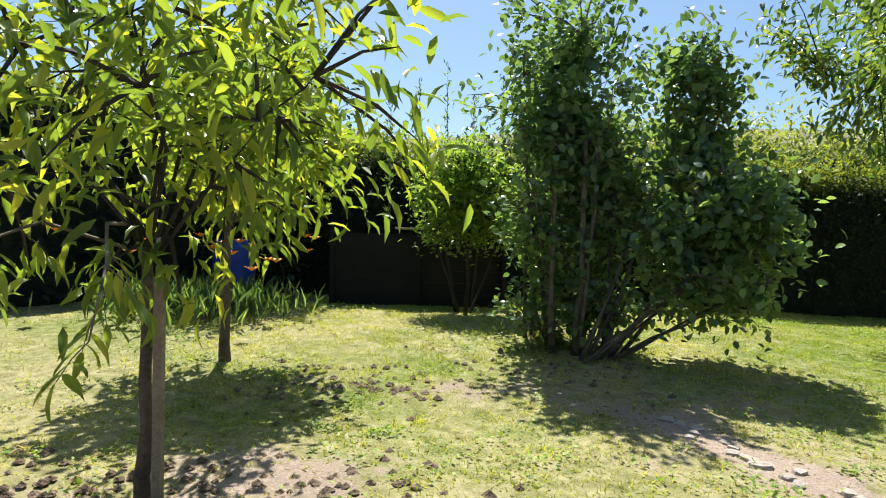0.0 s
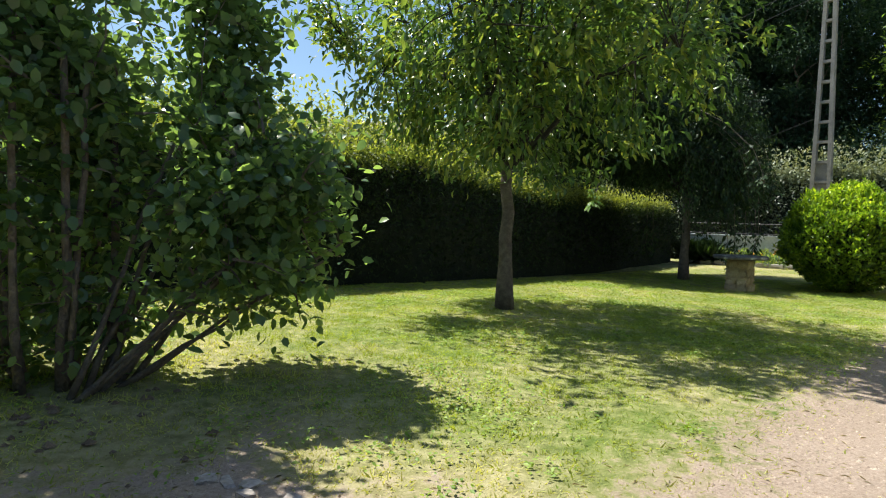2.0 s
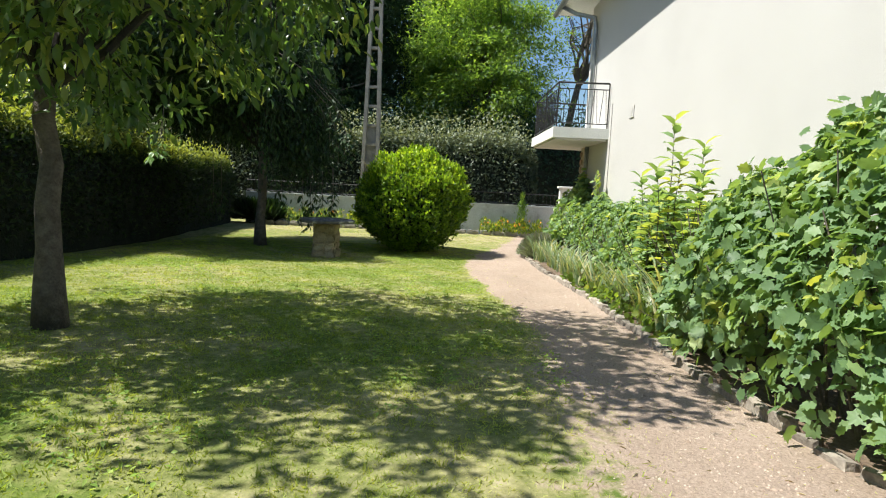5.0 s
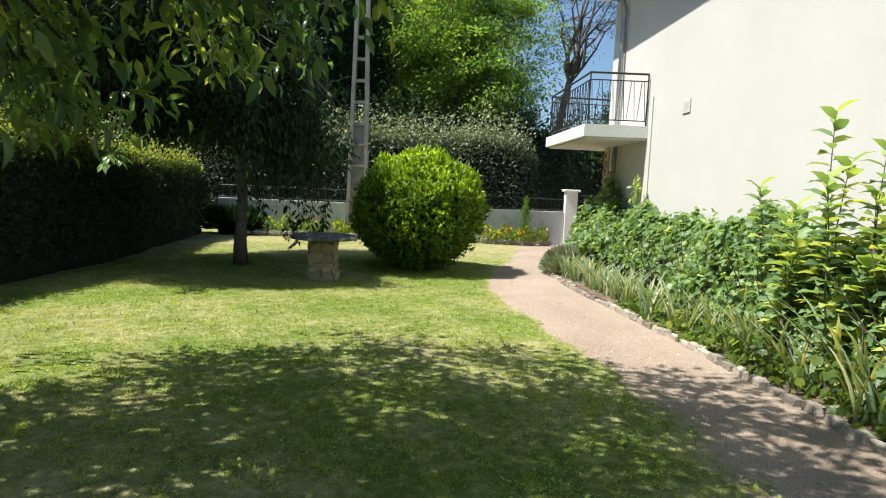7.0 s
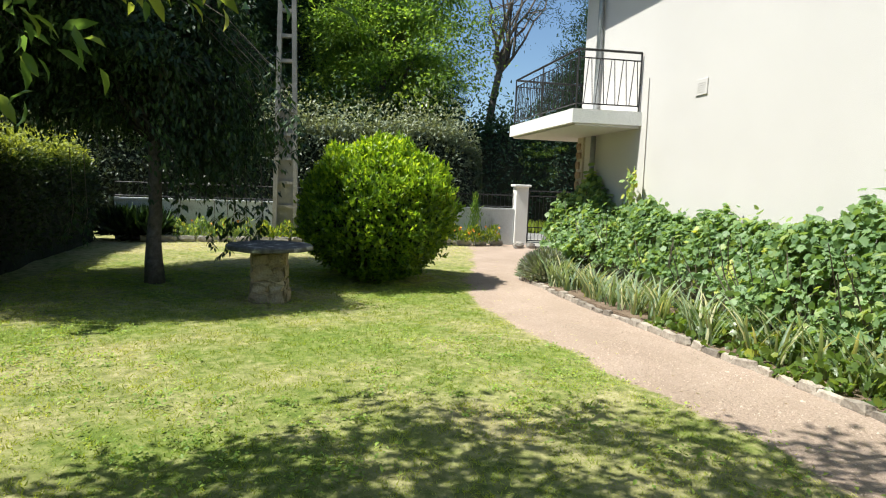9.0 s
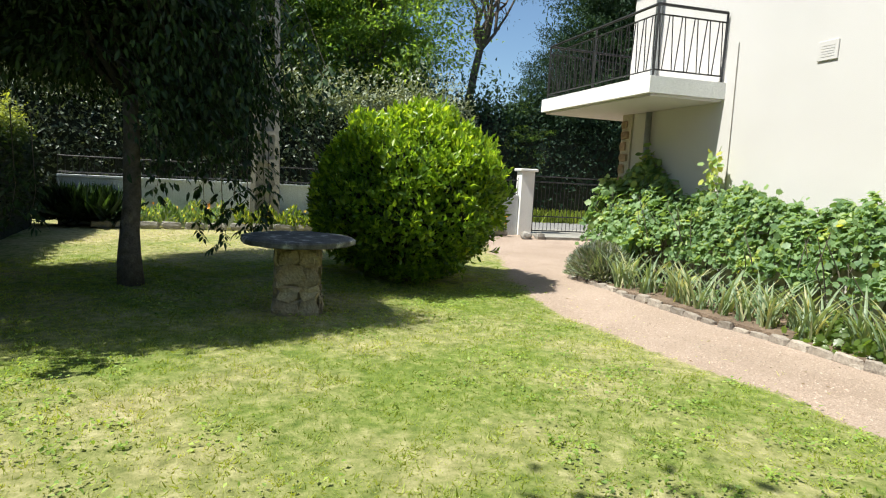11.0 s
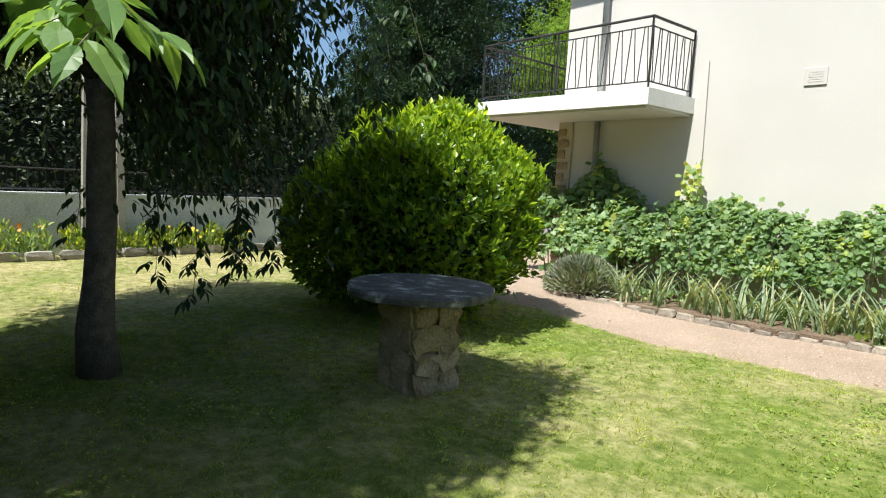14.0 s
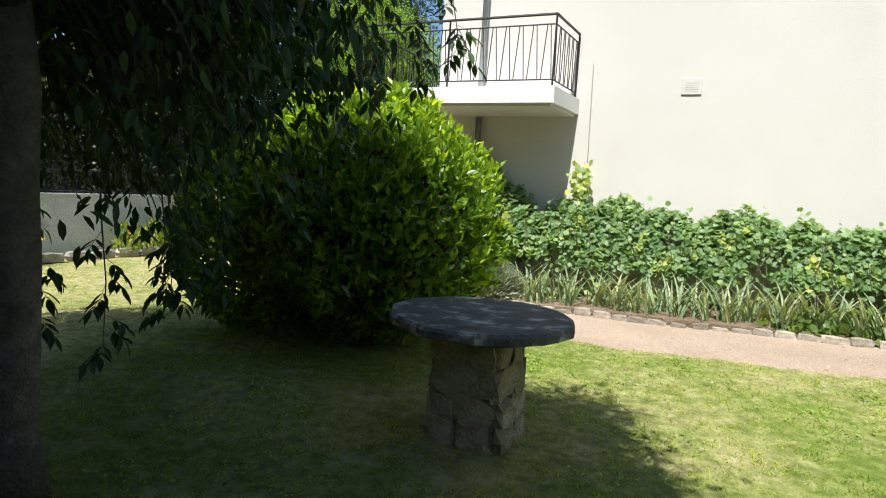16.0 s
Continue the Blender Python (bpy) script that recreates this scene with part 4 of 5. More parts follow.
def spray(name, label, start, pts, leaf_len, seed, mat, n_leaves, down=0.8, wide=0.42):
    """A hanging branch with compound leaves; each leaflet is a piece of its own."""
    rng = random.Random(seed)
    e = thing(name, start, label, "branch")
    path = [Vector(p) - Vector(start) for p in pts]
    k = len(path)
    Build().tube(path, [0.009 * (1 - 0.75 * i / (k - 1)) for i in range(k)], 5).part("twig", M_TWIG, e, smooth=True)
    mes = [leaflet_mesh(mat, leaf_len, leaf_len * wide, c, r) for c, r in ((0.1, 0.3), (0.25, 0.6), (0.4, 0.8))]
    for j in range(n_leaves):
        t = 0.45 + 0.55 * j / max(1, n_leaves - 1)
        i = min(int(t * (k - 1)), k - 2)
        p = path[i].lerp(path[i + 1], t * (k - 1) - i)
        a = rng.uniform(0, 6.28)
        d = Vector((math.cos(a), math.sin(a), -down * rng.uniform(0.4, 1.2))).normalized()
        st = p + d * 0.16
        Build().tube([p, p + d * 0.08 + Vector((0, 0, 0.01)), st], [0.0022, 0.0018, 0.0014], 4).part("leaf_stalk", M_TWIG, e)
        side = d.cross(Vector((0, 0, 1))).normalized()
        for q, (f, s) in enumerate(((0.5, 1), (0.5, -1), (0.8, 1), (0.8, -1), (1.0, 0))):
            ax = (d * (0.55 if s else 1) + side * s * 0.8 + Vector((0, 0, -0.35 * rng.random()))).normalized()
            up = Vector((rng.uniform(-0.3, 0.3), rng.uniform(-0.3, 0.3), 1))
            y = up.cross(ax).normalized()
            z = ax.cross(y)
            m = Matrix((ax, y, z)).transposed().to_4x4()
            m.translation = p + d * 0.16 * f
            link("leaf", rng.choice(mes), e, m=m @ Matrix.Scale(rng.uniform(0.75, 1.1), 4))
    return e


# brighter copy of the ash leaf, with direct sun put into its colour
M_ASHSUNLIT = leafmat("ash_leaf_sunlit", (0.09, 0.18, 0.06), (0.15, 0.26, 0.09), (0.22, 0.34, 0.11), 0.45, 0.34, 1.6)
spray("ash_branch", "ash branch with sunlit toothed leaflets hanging at head height", (14.3, 9.95, 3.5), [(14.3, 9.95, 3.5), (13.75, 9.8, 3.0), (13.32, 9.62, 2.4), (13.02, 9.51, 2.02), (12.88, 9.47, 1.87)], 0.15, 3, M_ASHSUNLIT, 15, 0.6)
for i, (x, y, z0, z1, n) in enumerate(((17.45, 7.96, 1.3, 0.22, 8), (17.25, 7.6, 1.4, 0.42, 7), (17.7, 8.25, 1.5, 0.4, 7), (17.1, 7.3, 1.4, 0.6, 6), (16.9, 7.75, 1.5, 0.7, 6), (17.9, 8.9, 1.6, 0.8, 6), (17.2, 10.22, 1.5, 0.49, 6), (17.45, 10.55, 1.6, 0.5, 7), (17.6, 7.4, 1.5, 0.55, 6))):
    spray("ash_spray", "thin hanging ash spray with dark leaflets under the crown", (x, y, z0), [(x, y, z0 + 0.5), (x + 0.04, y, z0), (x + 0.02, y - 0.03, (z0 + z1) / 2), (x - 0.03, y + 0.02, z1 + 0.12)], 0.125, 60 + i, M_ASHSHADED, n + 3, 1.1)
for i, (x, y, z1) in enumerate(((16.1, 6.75, 1.98), (15.75, 6.85, 2.15), (16.4, 6.6, 2.1), (15.95, 7.05, 1.9), (16.35, 6.95, 1.75), (15.6, 6.6, 2.35))):
    spray("ash_spray", "thin hanging ash spray with dark leaflets under the crown", (x, y + 1.7, 4.4), [(x, y + 1.7, 4.4), (x, y + 0.95, 3.95), (x + 0.03, y + 0.3, 3.3), (x, y + 0.05, 2.7), (x - 0.03, y, z1 + 0.12)], 0.12, 90 + i, M_ASHSHADED, 12, 1.0)
spray("peach_branch", "low peach branch with long drooping leaves near the path", (-1.35, 2.5, 1.5), [(-1.35, 2.5, 1.5), (-1.2, 2.1, 1.5), (-1.0, 1.75, 1.38), (-0.9, 1.5, 1.2)], 0.12, 71, M_PEACH, 6, 1.3, 0.26)
spray("peach_branch", "low peach branch with long drooping leaves near the path", (-1.35, 2.5, 1.4), [(-1.35, 2.5, 1.4), (-1.5, 2.2, 1.5), (-1.55, 1.95, 1.42), (-1.5, 1.8, 1.25)], 0.12, 72, M_PEACH, 6, 1.3, 0.26)
st = thing("tree_stake", (-1.24, 2.58, 0.2), "grey wooden stake beside the young peach tree", "stake")
Build().box(-0.02, -0.02, -0.1, 0.02, 0.02, 1.05, bevel=0.004).part("post", M_WOODPOST, st)

tree("dark_yew", "tall dark evergreen bush at the back corner of the garden", (-2.9, 9.3, 0.4), 0.08, 1.0, (0, 0, 2.3), (1.35, 1.2, 2.2), 420, 26, SIMPLE, 0.11, 0.05, M_ASHSHADED, 45, droop=0.2, clump=0.3,
     limbs=8, floor_z=0.2, bias=0.6, lump=0.4, category="bush")
for i in range(6):
    x, y, h = -0.9 + 0.42 * i, 9.0 + 0.1 * (i % 2), 3.1 + 0.25 * (i * 7 % 3)
    e = thing("tall_weed", (x, y, 0.4), "tall thin seeding weed stalk rising above the hedge", "plant", "weed stalks by the hedge")
    Build().tube([(0, 0, 0), (0.03, 0, h * 0.5), (0.0, 0.03, h)], [0.009, 0.007, 0.003], 4).part("stalk", M_TWIG, e)
    wr = np.random.default_rng(700 + i)
    n = 110
    z = 1.2 + (h - 1.2) * wr.random(n)
    leaves("foliage", np.column_stack([wr.normal(0, 0.02, n), wr.normal(0, 0.02, n), z]), wr.normal(0, 0.5, (n, 3)) + np.array((0, 0, 0.7)), wr.normal(0, 1, (n, 3)), 0.1, 0.025, SIMPLE, M_SHRUB, e)

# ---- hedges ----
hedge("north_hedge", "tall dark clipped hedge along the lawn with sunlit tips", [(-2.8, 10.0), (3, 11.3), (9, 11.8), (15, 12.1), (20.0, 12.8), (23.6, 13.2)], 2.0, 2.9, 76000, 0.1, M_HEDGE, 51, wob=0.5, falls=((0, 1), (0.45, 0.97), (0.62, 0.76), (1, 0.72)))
hedge("neighbour_bushes", "grey-green bushes in the next garden above the hedge", [(2, 15.5), (12, 16), (26, 18)], 2.6, 4.0, 30000, 0.14, M_CHESTNUT, 57, wob=1.2)
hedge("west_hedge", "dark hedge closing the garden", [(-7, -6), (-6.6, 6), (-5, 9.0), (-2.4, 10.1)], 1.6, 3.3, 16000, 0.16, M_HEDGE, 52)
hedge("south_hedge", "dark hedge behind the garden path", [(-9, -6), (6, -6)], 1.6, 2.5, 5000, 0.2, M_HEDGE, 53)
hedge("roadside_bushes", "grey-green bushes beyond the white wall", [(27.0, 22), (26.6, 12), (26.8, 5), (26.8, 1.5)], 1.8, 3.5, 52000, 0.13, M_WOOD3, 54, wob=1.1)

# ---- woods beyond ----
def woods():
    big = tree("acacia_tree", "tall bright green tree in the wood beyond the road", (36, 4.4, -0.05), 0.25, 4.0, (0, 0, 8.5), (4.4, 4.4, 6.2), 1000, 60, SIMPLE, 0.2, 0.085, M_WOOD1, 61, droop=0.0, clump=1.0, limbs=12, twigs=False, thin=0.2, lump=0.7, flat=0.35)
    dark = tree("conifer_tree", "tall dark conifer in the wood", (38, 13, -0.05), 0.3, 5.0, (0, 0, 10), (4.5, 4.5, 9), 1000, 50, SIMPLE, 0.25, 0.085, M_WOOD2, 62, droop=0.1, clump=1.0, limbs=12, twigs=False, thin=0.2, lump=0.6, flat=0.4)
    rng = random.Random(9)
    for (x, y, s) in ((36, 12.5, 0.95), (35, 17.5, 1.0), (34, 22, 1.0), (31, 17, 0.8), (44, 20, 1.2), (45, 8, 1.25), (42, -14, 1.2), (38, -22, 1.2), (33, 30, 1.1), (34.5, -7.6, 0.8), (34.4, -4.6, 0.45), (47, 1.0, 0.55)):
        copy_thing(dark, Matrix.Translation((x, y, -0.05)) @ Matrix.Rotation(rng.random() * 6, 4, "Z") @ Matrix.Scale(s, 4))
    for (x, y, s) in ((45, 6.0, 0.9), (37, 25, 0.9), (34.2, -2.6, 0.34), (33.5, -17.5, 0.85)):
        copy_thing(big, Matrix.Translation((x, y, -0.05)) @ Matrix.Rotation(rng.random() * 6, 4, "Z") @ Matrix.Scale(s, 4))
    tree("pine_tree", "tall slender pine with a bare trunk and twisted limbs", (36.5, -0.2, -0.05), 0.24, 7.6, (0.3, -2.2, 11.2), (3.2, 3.0, 3.2), 46, 50, SIMPLE, 0.2, 0.03, M_WOOD2, 63, droop=0.0, clump=0.8, limbs=13, twigs=False, thin=0.15,
         lean=(0.2, -1.1), flat=0.35, lump=0.7, bias=0.3, floor_z=8.0)
    hedge("wood_edge", "dense undergrowth at the edge of the wood", [(33, 32), (33, 10), (34, -2), (34, -24)], 3.0, 4.6, 60000, 0.2, M_WOOD2, 55, wob=1.5)


woods()


def build_pole():
    e = thing("utility_pole", (24.0, 7.7, -0.05), "tall tapered concrete ladder-type utility pole in the flower bed", "utility pole")
    H = 11.0
    b = Build()
    for s in (-1, 1):
        n = 8
        b = Build()
        for i in range(n + 1):
            z = H * i / n
            k, w = 1 - 0.35 * z / H, 0.3 - 0.19 * i / n
            b.v += [Vector((dx * k, s * w + dy, z)) for dx, dy in ((-0.13, -0.06), (0.13, -0.06), (0.13, 0.06), (-0.13, 0.06))]
            if i:
                st = 4 * i - 4
                b.f += [(st + q, st + (q + 1) % 4, st + 4 + (q + 1) % 4, st + 4 + q) for q in range(4)]
        b.f += [(3, 2, 1, 0), tuple(4 * n + q for q in range(4))]
        b.part("upright", M_CONCRETE, e)
    for i in range(16):
        z = 0.25 + i * 0.68
        w = 0.3 - 0.19 * z / H
        Build().box(-0.09, -w + 0.04, z, 0.09, w - 0.04, z + 0.09).part("rung", M_CONCRETE, e)
        if i < 5:
            Build().box(-0.02, -w + 0.03, z + 0.092, 0.02, w - 0.03, z + 0.678).part("web_panel", M_CONCRETE, e)
    w = thing("overhead_wires", (24.0, 7.55, 9.5), "thin overhead cables running from the pole", "cable")
    for z, y1 in ((0.6, 40), (0.0, 42), (-4.2, 30)):
        c = Build()
        pts = [(12 * t, (y1) * t, z + 0.5 * t - 2.5 * math.sin(math.pi * t)) for t in np.linspace(0, 1, 12)]
        c.tube(pts, [0.012] * 12, 4)
        c.part("wire", M_IRON, w)


build_pole()


# ---- bed along the house ----
def bed():
    k = Build()
    ring = [(x, y - 0.05) for x, y in KERB] + [(18.3, 1.6), (18.6, 0.9), (6.8, 0.1), (4.2, 0.2), (4.3, 1.0)]
    k.prism(ring[::-1], -0.2, 0.0)
    me_v = []
    for v in k.v:
        me_v.append(Vector((v.x, v.y, float(height(v.x, v.y)) + (0.05 if v.z > -0.1 else -0.3))))
    k.v = me_v
    k.f = [(f[::-1]) for f in k.f]
    tagged(k.part("flower_bed", M_SOIL, kind="structure"), "dark soil of the bed along the house", "flower bed")
    e = thing("bed_edging", (0, 0, 0), "low edging of worn reddish bricks beside the gravel path", "edging", kind="structure")
    rng = random.Random(12)
    line = [(4.3, 0.95), (5.0, 1.2)] + KERB + [(17.9, 2.2), (18.3, 1.75)]
    mes = [rock("brick", (0.19 + 0.017 * i, 0.08 + 0.012 * (i % 3), 0.14), M_BRICKEDGE, 200 + i, 0.13) for i in range(7)]
    carry = 0.0
    for (x0, y0), (x1, y1) in zip(line, line[1:]):
        ln = math.hypot(x1 - x0, y1 - y0)
        a = math.atan2(y1 - y0, x1 - x0)
        s = carry
        while s < ln:
            x, y = x0 + (x1 - x0) * s / ln, y0 + (y1 - y0) * s / ln
            m = Matrix.Translation((x, y, float(height(x, y)) + 0.008 + rng.uniform(-0.035, 0.022))) @ Matrix.Rotation(a + rng.uniform(-0.14, 0.14), 4, "Z") @ Matrix.Rotation(rng.uniform(-0.11, 0.11), 4, "Y")
            link("brick", rng.choice(mes), e, m=m)
            s += rng.uniform(0.225, 0.275)
        carry = s - ln
    # leafy climbers and mallows between house and edging
    nr = np.random.default_rng(77)

    def mass(name, label, x0, x1, prof, back, front, n, L, lab_seed, mat=M_VINE, shape=LOBED, W=1.0, low=0.15, zmin=0.0):
        x = nr.uniform(x0, x1, n)
        wall = 0.87 + (x - 18.95) * 0.067 + 0.08
        b0 = wall + back
        f0 = lerp_line(KERB, np.clip(x, 5.4, 17.5)) + front * np.interp(x, [x0, x0 + 0.6, x1 - 0.6, x1], [0.4, 1, 1, 0.6]) - 0.15
        u = nr.random(n)
        y = b0 + (f0 - b0) * u
        h = np.interp(x, [p[0] for p in prof], [p[1] for p in prof]) * (1 + 0.2 * fbm(x, y, 2.2, lab_seed) + 0.12 * fbm(x, y, 6.5, lab_seed + 3))
        topz = h * np.sqrt(np.clip(1 - np.clip(u - 0.25, 0, 1) ** 2 * 1.55, 0.03, 1))
        onskin = nr.random(n) < 0.75
        z = np.where(onskin, topz - 0.22 * nr.random(n) ** 1.5, topz * (low + (1 - low) * nr.random(n)))
        z = np.where((z < zmin + 0.12 * fbm(x, y, 3.0, 4)) & (nr.random(n) < 0.9), zmin + (topz - zmin) * nr.random(n), z)
        z = np.maximum(z, 0.06) + height(x, y)
        gap = (fbm(x, z, 2.7, lab_seed + 5) > 0.38) & (nr.random(n) < 0.75) & (z < 0.8 * h)
        z = np.where(nr.random(n) < 0.02, z + 0.25 * nr.random(n), z)
        P = np.column_stack([x, y, z])
        out = np.column_stack([0 * x, 0.25 + u, 1.1 - u * 0.7])
        out = unit(out)
        A = np.column_stack([nr.normal(0, 0.7, n), 0.35 + nr.normal(0, 0.5, n), nr.normal(-0.25, 0.4, n)])
        N = out + nr.normal(0, 0.42, (n, 3))
        s = nr.uniform(0.6, 1.25, n)
        e = thing(name, ((x0 + x1) / 2, 1.1, float(height((x0 + x1) / 2, 1.1))), label, "plant")
        P, A, N, s, z, x, n = P[~gap], A[~gap], N[~gap], s[~gap], z[~gap], x[~gap], int((~gap).sum())
        rnd = np.clip(nr.beta(2, 3, n) * 0.85 + 0.3 * (fbm(x, z, 3.5, 9) > 0.55), 0, 1)
        o = tuple(e.location)
        leaves("foliage", P, A, N, L * s, L * W * s, shape, mat, e, rnd=rnd, origin=o)
        b = Build()
        for i in range(int((x1 - x0) * 9)):
            xx = nr.uniform(x0, x1)
            yy = nr.uniform(0.5, 1.0) * 0.5 + 0.7
            hh = float(np.interp(xx, [p[0] for p in prof], [p[1] for p in prof]))
            p0 = Vector((xx, yy, float(height(xx, yy)))) - Vector(o)
            p1 = p0 + Vector((nr.uniform(-0.4, 0.4), nr.uniform(-0.3, 0.6), hh * nr.uniform(0.6, 0.95)))
            b.tube(bend(p0, p1, random.Random(i), 3, 0.07), [0.011, 0.009, 0.007, 0.004], 4)
        b.part("stalk_growth", M_TWIG, e, kind="stuff")
        return e

    mass("grapevine", "dense leafy vine spilling over the bed edge onto the gravel", 4.9, 8.0, [(4.9, 0.9), (5.4, 1.6), (6.2, 2.0), (7.2, 1.85), (8.0, 1.4)], 0.1, 0.3, 10500, 0.092, 1)
    mass("mallow_plants", "leafy green mallows in the bed below the house wall", 7.6, 12.2, [(7.6, 1.1), (8.6, 1.45), (10, 1.35), (11.4, 1.4), (12.2, 1.3)], 0.05, -0.25, 9500, 0.085, 2)
    mass("wall_vine", "low spreading vine against the cream wall", 11.8, 18.3, [(11.8, 1.2), (13.5, 1.38), (15, 1.36), (16.2, 1.52), (17, 1.4), (18.3, 1.2)], 0.0, -0.62, 11500, 0.082, 3, zmin=0.68)
    mass("low_creeper", "low yellow-green creeper sprawling over the edging", 7.8, 13.5, [(7.8, 0.3), (9, 0.42), (11, 0.34), (13.5, 0.3)], 0.75, 0.12, 1500, 0.085, 6, M_PEACH)
    mass("pale_groundcover", "low leafy weeds among the irises", 12.5, 17.2, [(12.5, 0.3), (15, 0.25), (17.2, 0.2)], 0.4, -0.3, 900, 0.08, 7)
    mass("shaded_ivy", "dark ivy in the shade under the balcony", 17.0, 18.9, [(17.0, 1.5), (18.0, 1.95), (18.9, 1.7)], 0.0, -1.0, 1500, 0.13, 4)
    # a shoot of the vine up the pipe
    e = thing("vine_shoot", (16.25, 0.8, 1.2), "pale vine shoot climbing the thin wall pipe", "plant")
    n = 60
    z = nr.random(n) * 0.85
    P = np.column_stack([nr.normal(0, 0.1, n), 0.05 + nr.random(n) * 0.1, z])
    leaves("foliage", P, np.column_stack([nr.normal(0, 1, n), nr.random(n) * 0.5, nr.normal(-0.2, 0.4, n)]), nr.normal(0, 0.3, (n, 3)) + np.array((0, 1, 0.3)), 0.11, 0.1, LOBED, M_VINE, e, rnd=nr.random(n) * 0.5 + 0.45)
    Build().tube([(0, 0.03, -1.1), (0.02, 0.04, 0.0), (-0.02, 0.05, 0.9)], [0.008, 0.006, 0.003], 4).part("stem", M_TWIG, e)
    # tall leafy saplings
    for i, (x, y, h) in enumerate(((9.5, 1.25, 2.4), (10.4, 1.15, 1.8), (9.0, 1.35, 1.8), (9.15, 1.0, 2.1), (9.9, 1.4, 1.6), (8.6, 1.2, 1.7))):
        e = thing("sapling", (x, y, float(height(x, y))), "young upright sapling with large pointed leaves", "plant", "saplings in the bed")
        b = Build()
        P, A = [], []
        for s in range(3):
            dx, dy = nr.normal(0, 0.14), nr.normal(0, 0.1)
            hh = h * (1 - 0.18 * s)
            pts = bend((dx * 0.3, dy * 0.3, 0), (dx, dy, hh), random.Random(i * 5 + s), 4, 0.02)
            b.tube(pts, [0.011, 0.009, 0.008, 0.006, 0.003], 5)
            for k in range(42):
                t = 0.15 + 0.85 * k / 41
                a = k * 2.4
                P.append((dx * t, dy * t, hh * t))
                A.append((math.cos(a), math.sin(a), 0.35 + 0.9 * max(0, t - 0.85) / 0.15))
        b.part("stem", M_TWIG, e)
        leaves("foliage", np.array(P), np.array(A), np.tile((0, 0, 1.0), (len(P), 1)) + nr.normal(0, 0.2, (len(P), 3)), 0.2, 0.11, LONG, M_VINE, e)
    # iris clumps
    blades = []
    for j in range(6):
        rr = random.Random(j)
        ln, sag, w = rr.uniform(0.42, 0.68), rr.uniform(0.1, 0.5), 0.016
        V, F = [], []
        for k in range(6):
            t = k / 5
            x = ln * (0.2 * t + sag * t ** 2.2)
            z = ln * (t - 0.35 * sag * t ** 3)
            ww = w * (1 - t ** 3) + 0.001
            V += [(x, -ww, z), (x - 0.004, 0, z), (x, ww, z)]
            if k:
                F += [(3 * k - 3, 3 * k - 2, 3 * k + 1, 3 * k), (3 * k - 2, 3 * k - 1, 3 * k + 2, 3 * k + 1)]
        blades.append(fresh("leaf", V, F, M_IRIS, rnd=np.full(18, 0.1 + 0.15 * j)))
    rng = random.Random(21)
    for i in range(72):
        x = 7.9 + i * 0.131 + rng.uniform(-0.1, 0.1)
        y = float(lerp_line(KERB, x)) - rng.uniform(0.13, 0.55)
        e = thing("iris_clump", (x, y, float(height(x, y)) + 0.04), "clump of sword-shaped iris leaves, some yellowed", "plant", "iris clumps along the edging")
        for j in range(rng.randint(10, 15)):
            m = Matrix.Translation((rng.uniform(-0.1, 0.1), rng.uniform(-0.07, 0.07), 0)) @ Matrix.Rotation(rng.uniform(0, 6.28), 4, "Z") @ Matrix.Scale(rng.uniform(0.7, 1.15) * (1.35 if i in (6, 7, 8) else 1), 4)
            link("leaf", rng.choice(blades), e, m=m)
    # lavender
    e = thing("lavender_bush", (17.35, 2.0, -0.02), "rounded grey-green lavender bush at the corner of the bed", "shrub")
    n = 5600
    d = unit(nr.normal(0, 1, (n, 3)) + np.array((0, 0, 0.5)))
    d[:, 2] = np.abs(d[:, 2])
    r = nr.random(n) ** 0.4
    P = d * (0.5 * r)[:, None] * np.array((1.2, 1, 1.0))
    leaves("foliage", P, d * 1.2 + nr.normal(0, 0.3, (n, 3)) + np.array((0, 0, 0.3)), nr.normal(0, 1, (n, 3)), 0.14, 0.009, SIMPLE, M_LAV, e)


bed()


# ---- bed along the boundary wall ----
def verge():
    nr = np.random.default_rng(18)
    e = thing("road_verge", (30.0, -2.0, -0.08), "bright green tall grass along the far side of the road", "grass")
    n = 6000
    leaves("foliage", np.column_stack([nr.normal(0, 0.3, n), nr.uniform(-9, 5, n), 0 * nr.random(n)]), nr.normal(0, 0.35, (n, 3)) + np.array((0, 0, 1)), nr.normal(0, 1, (n, 3)), nr.uniform(0.25, 0.6, n), 0.03, SIMPLE, M_GRASS, e, rnd=nr.random(n) * 0.6, kind="stuff")


verge()


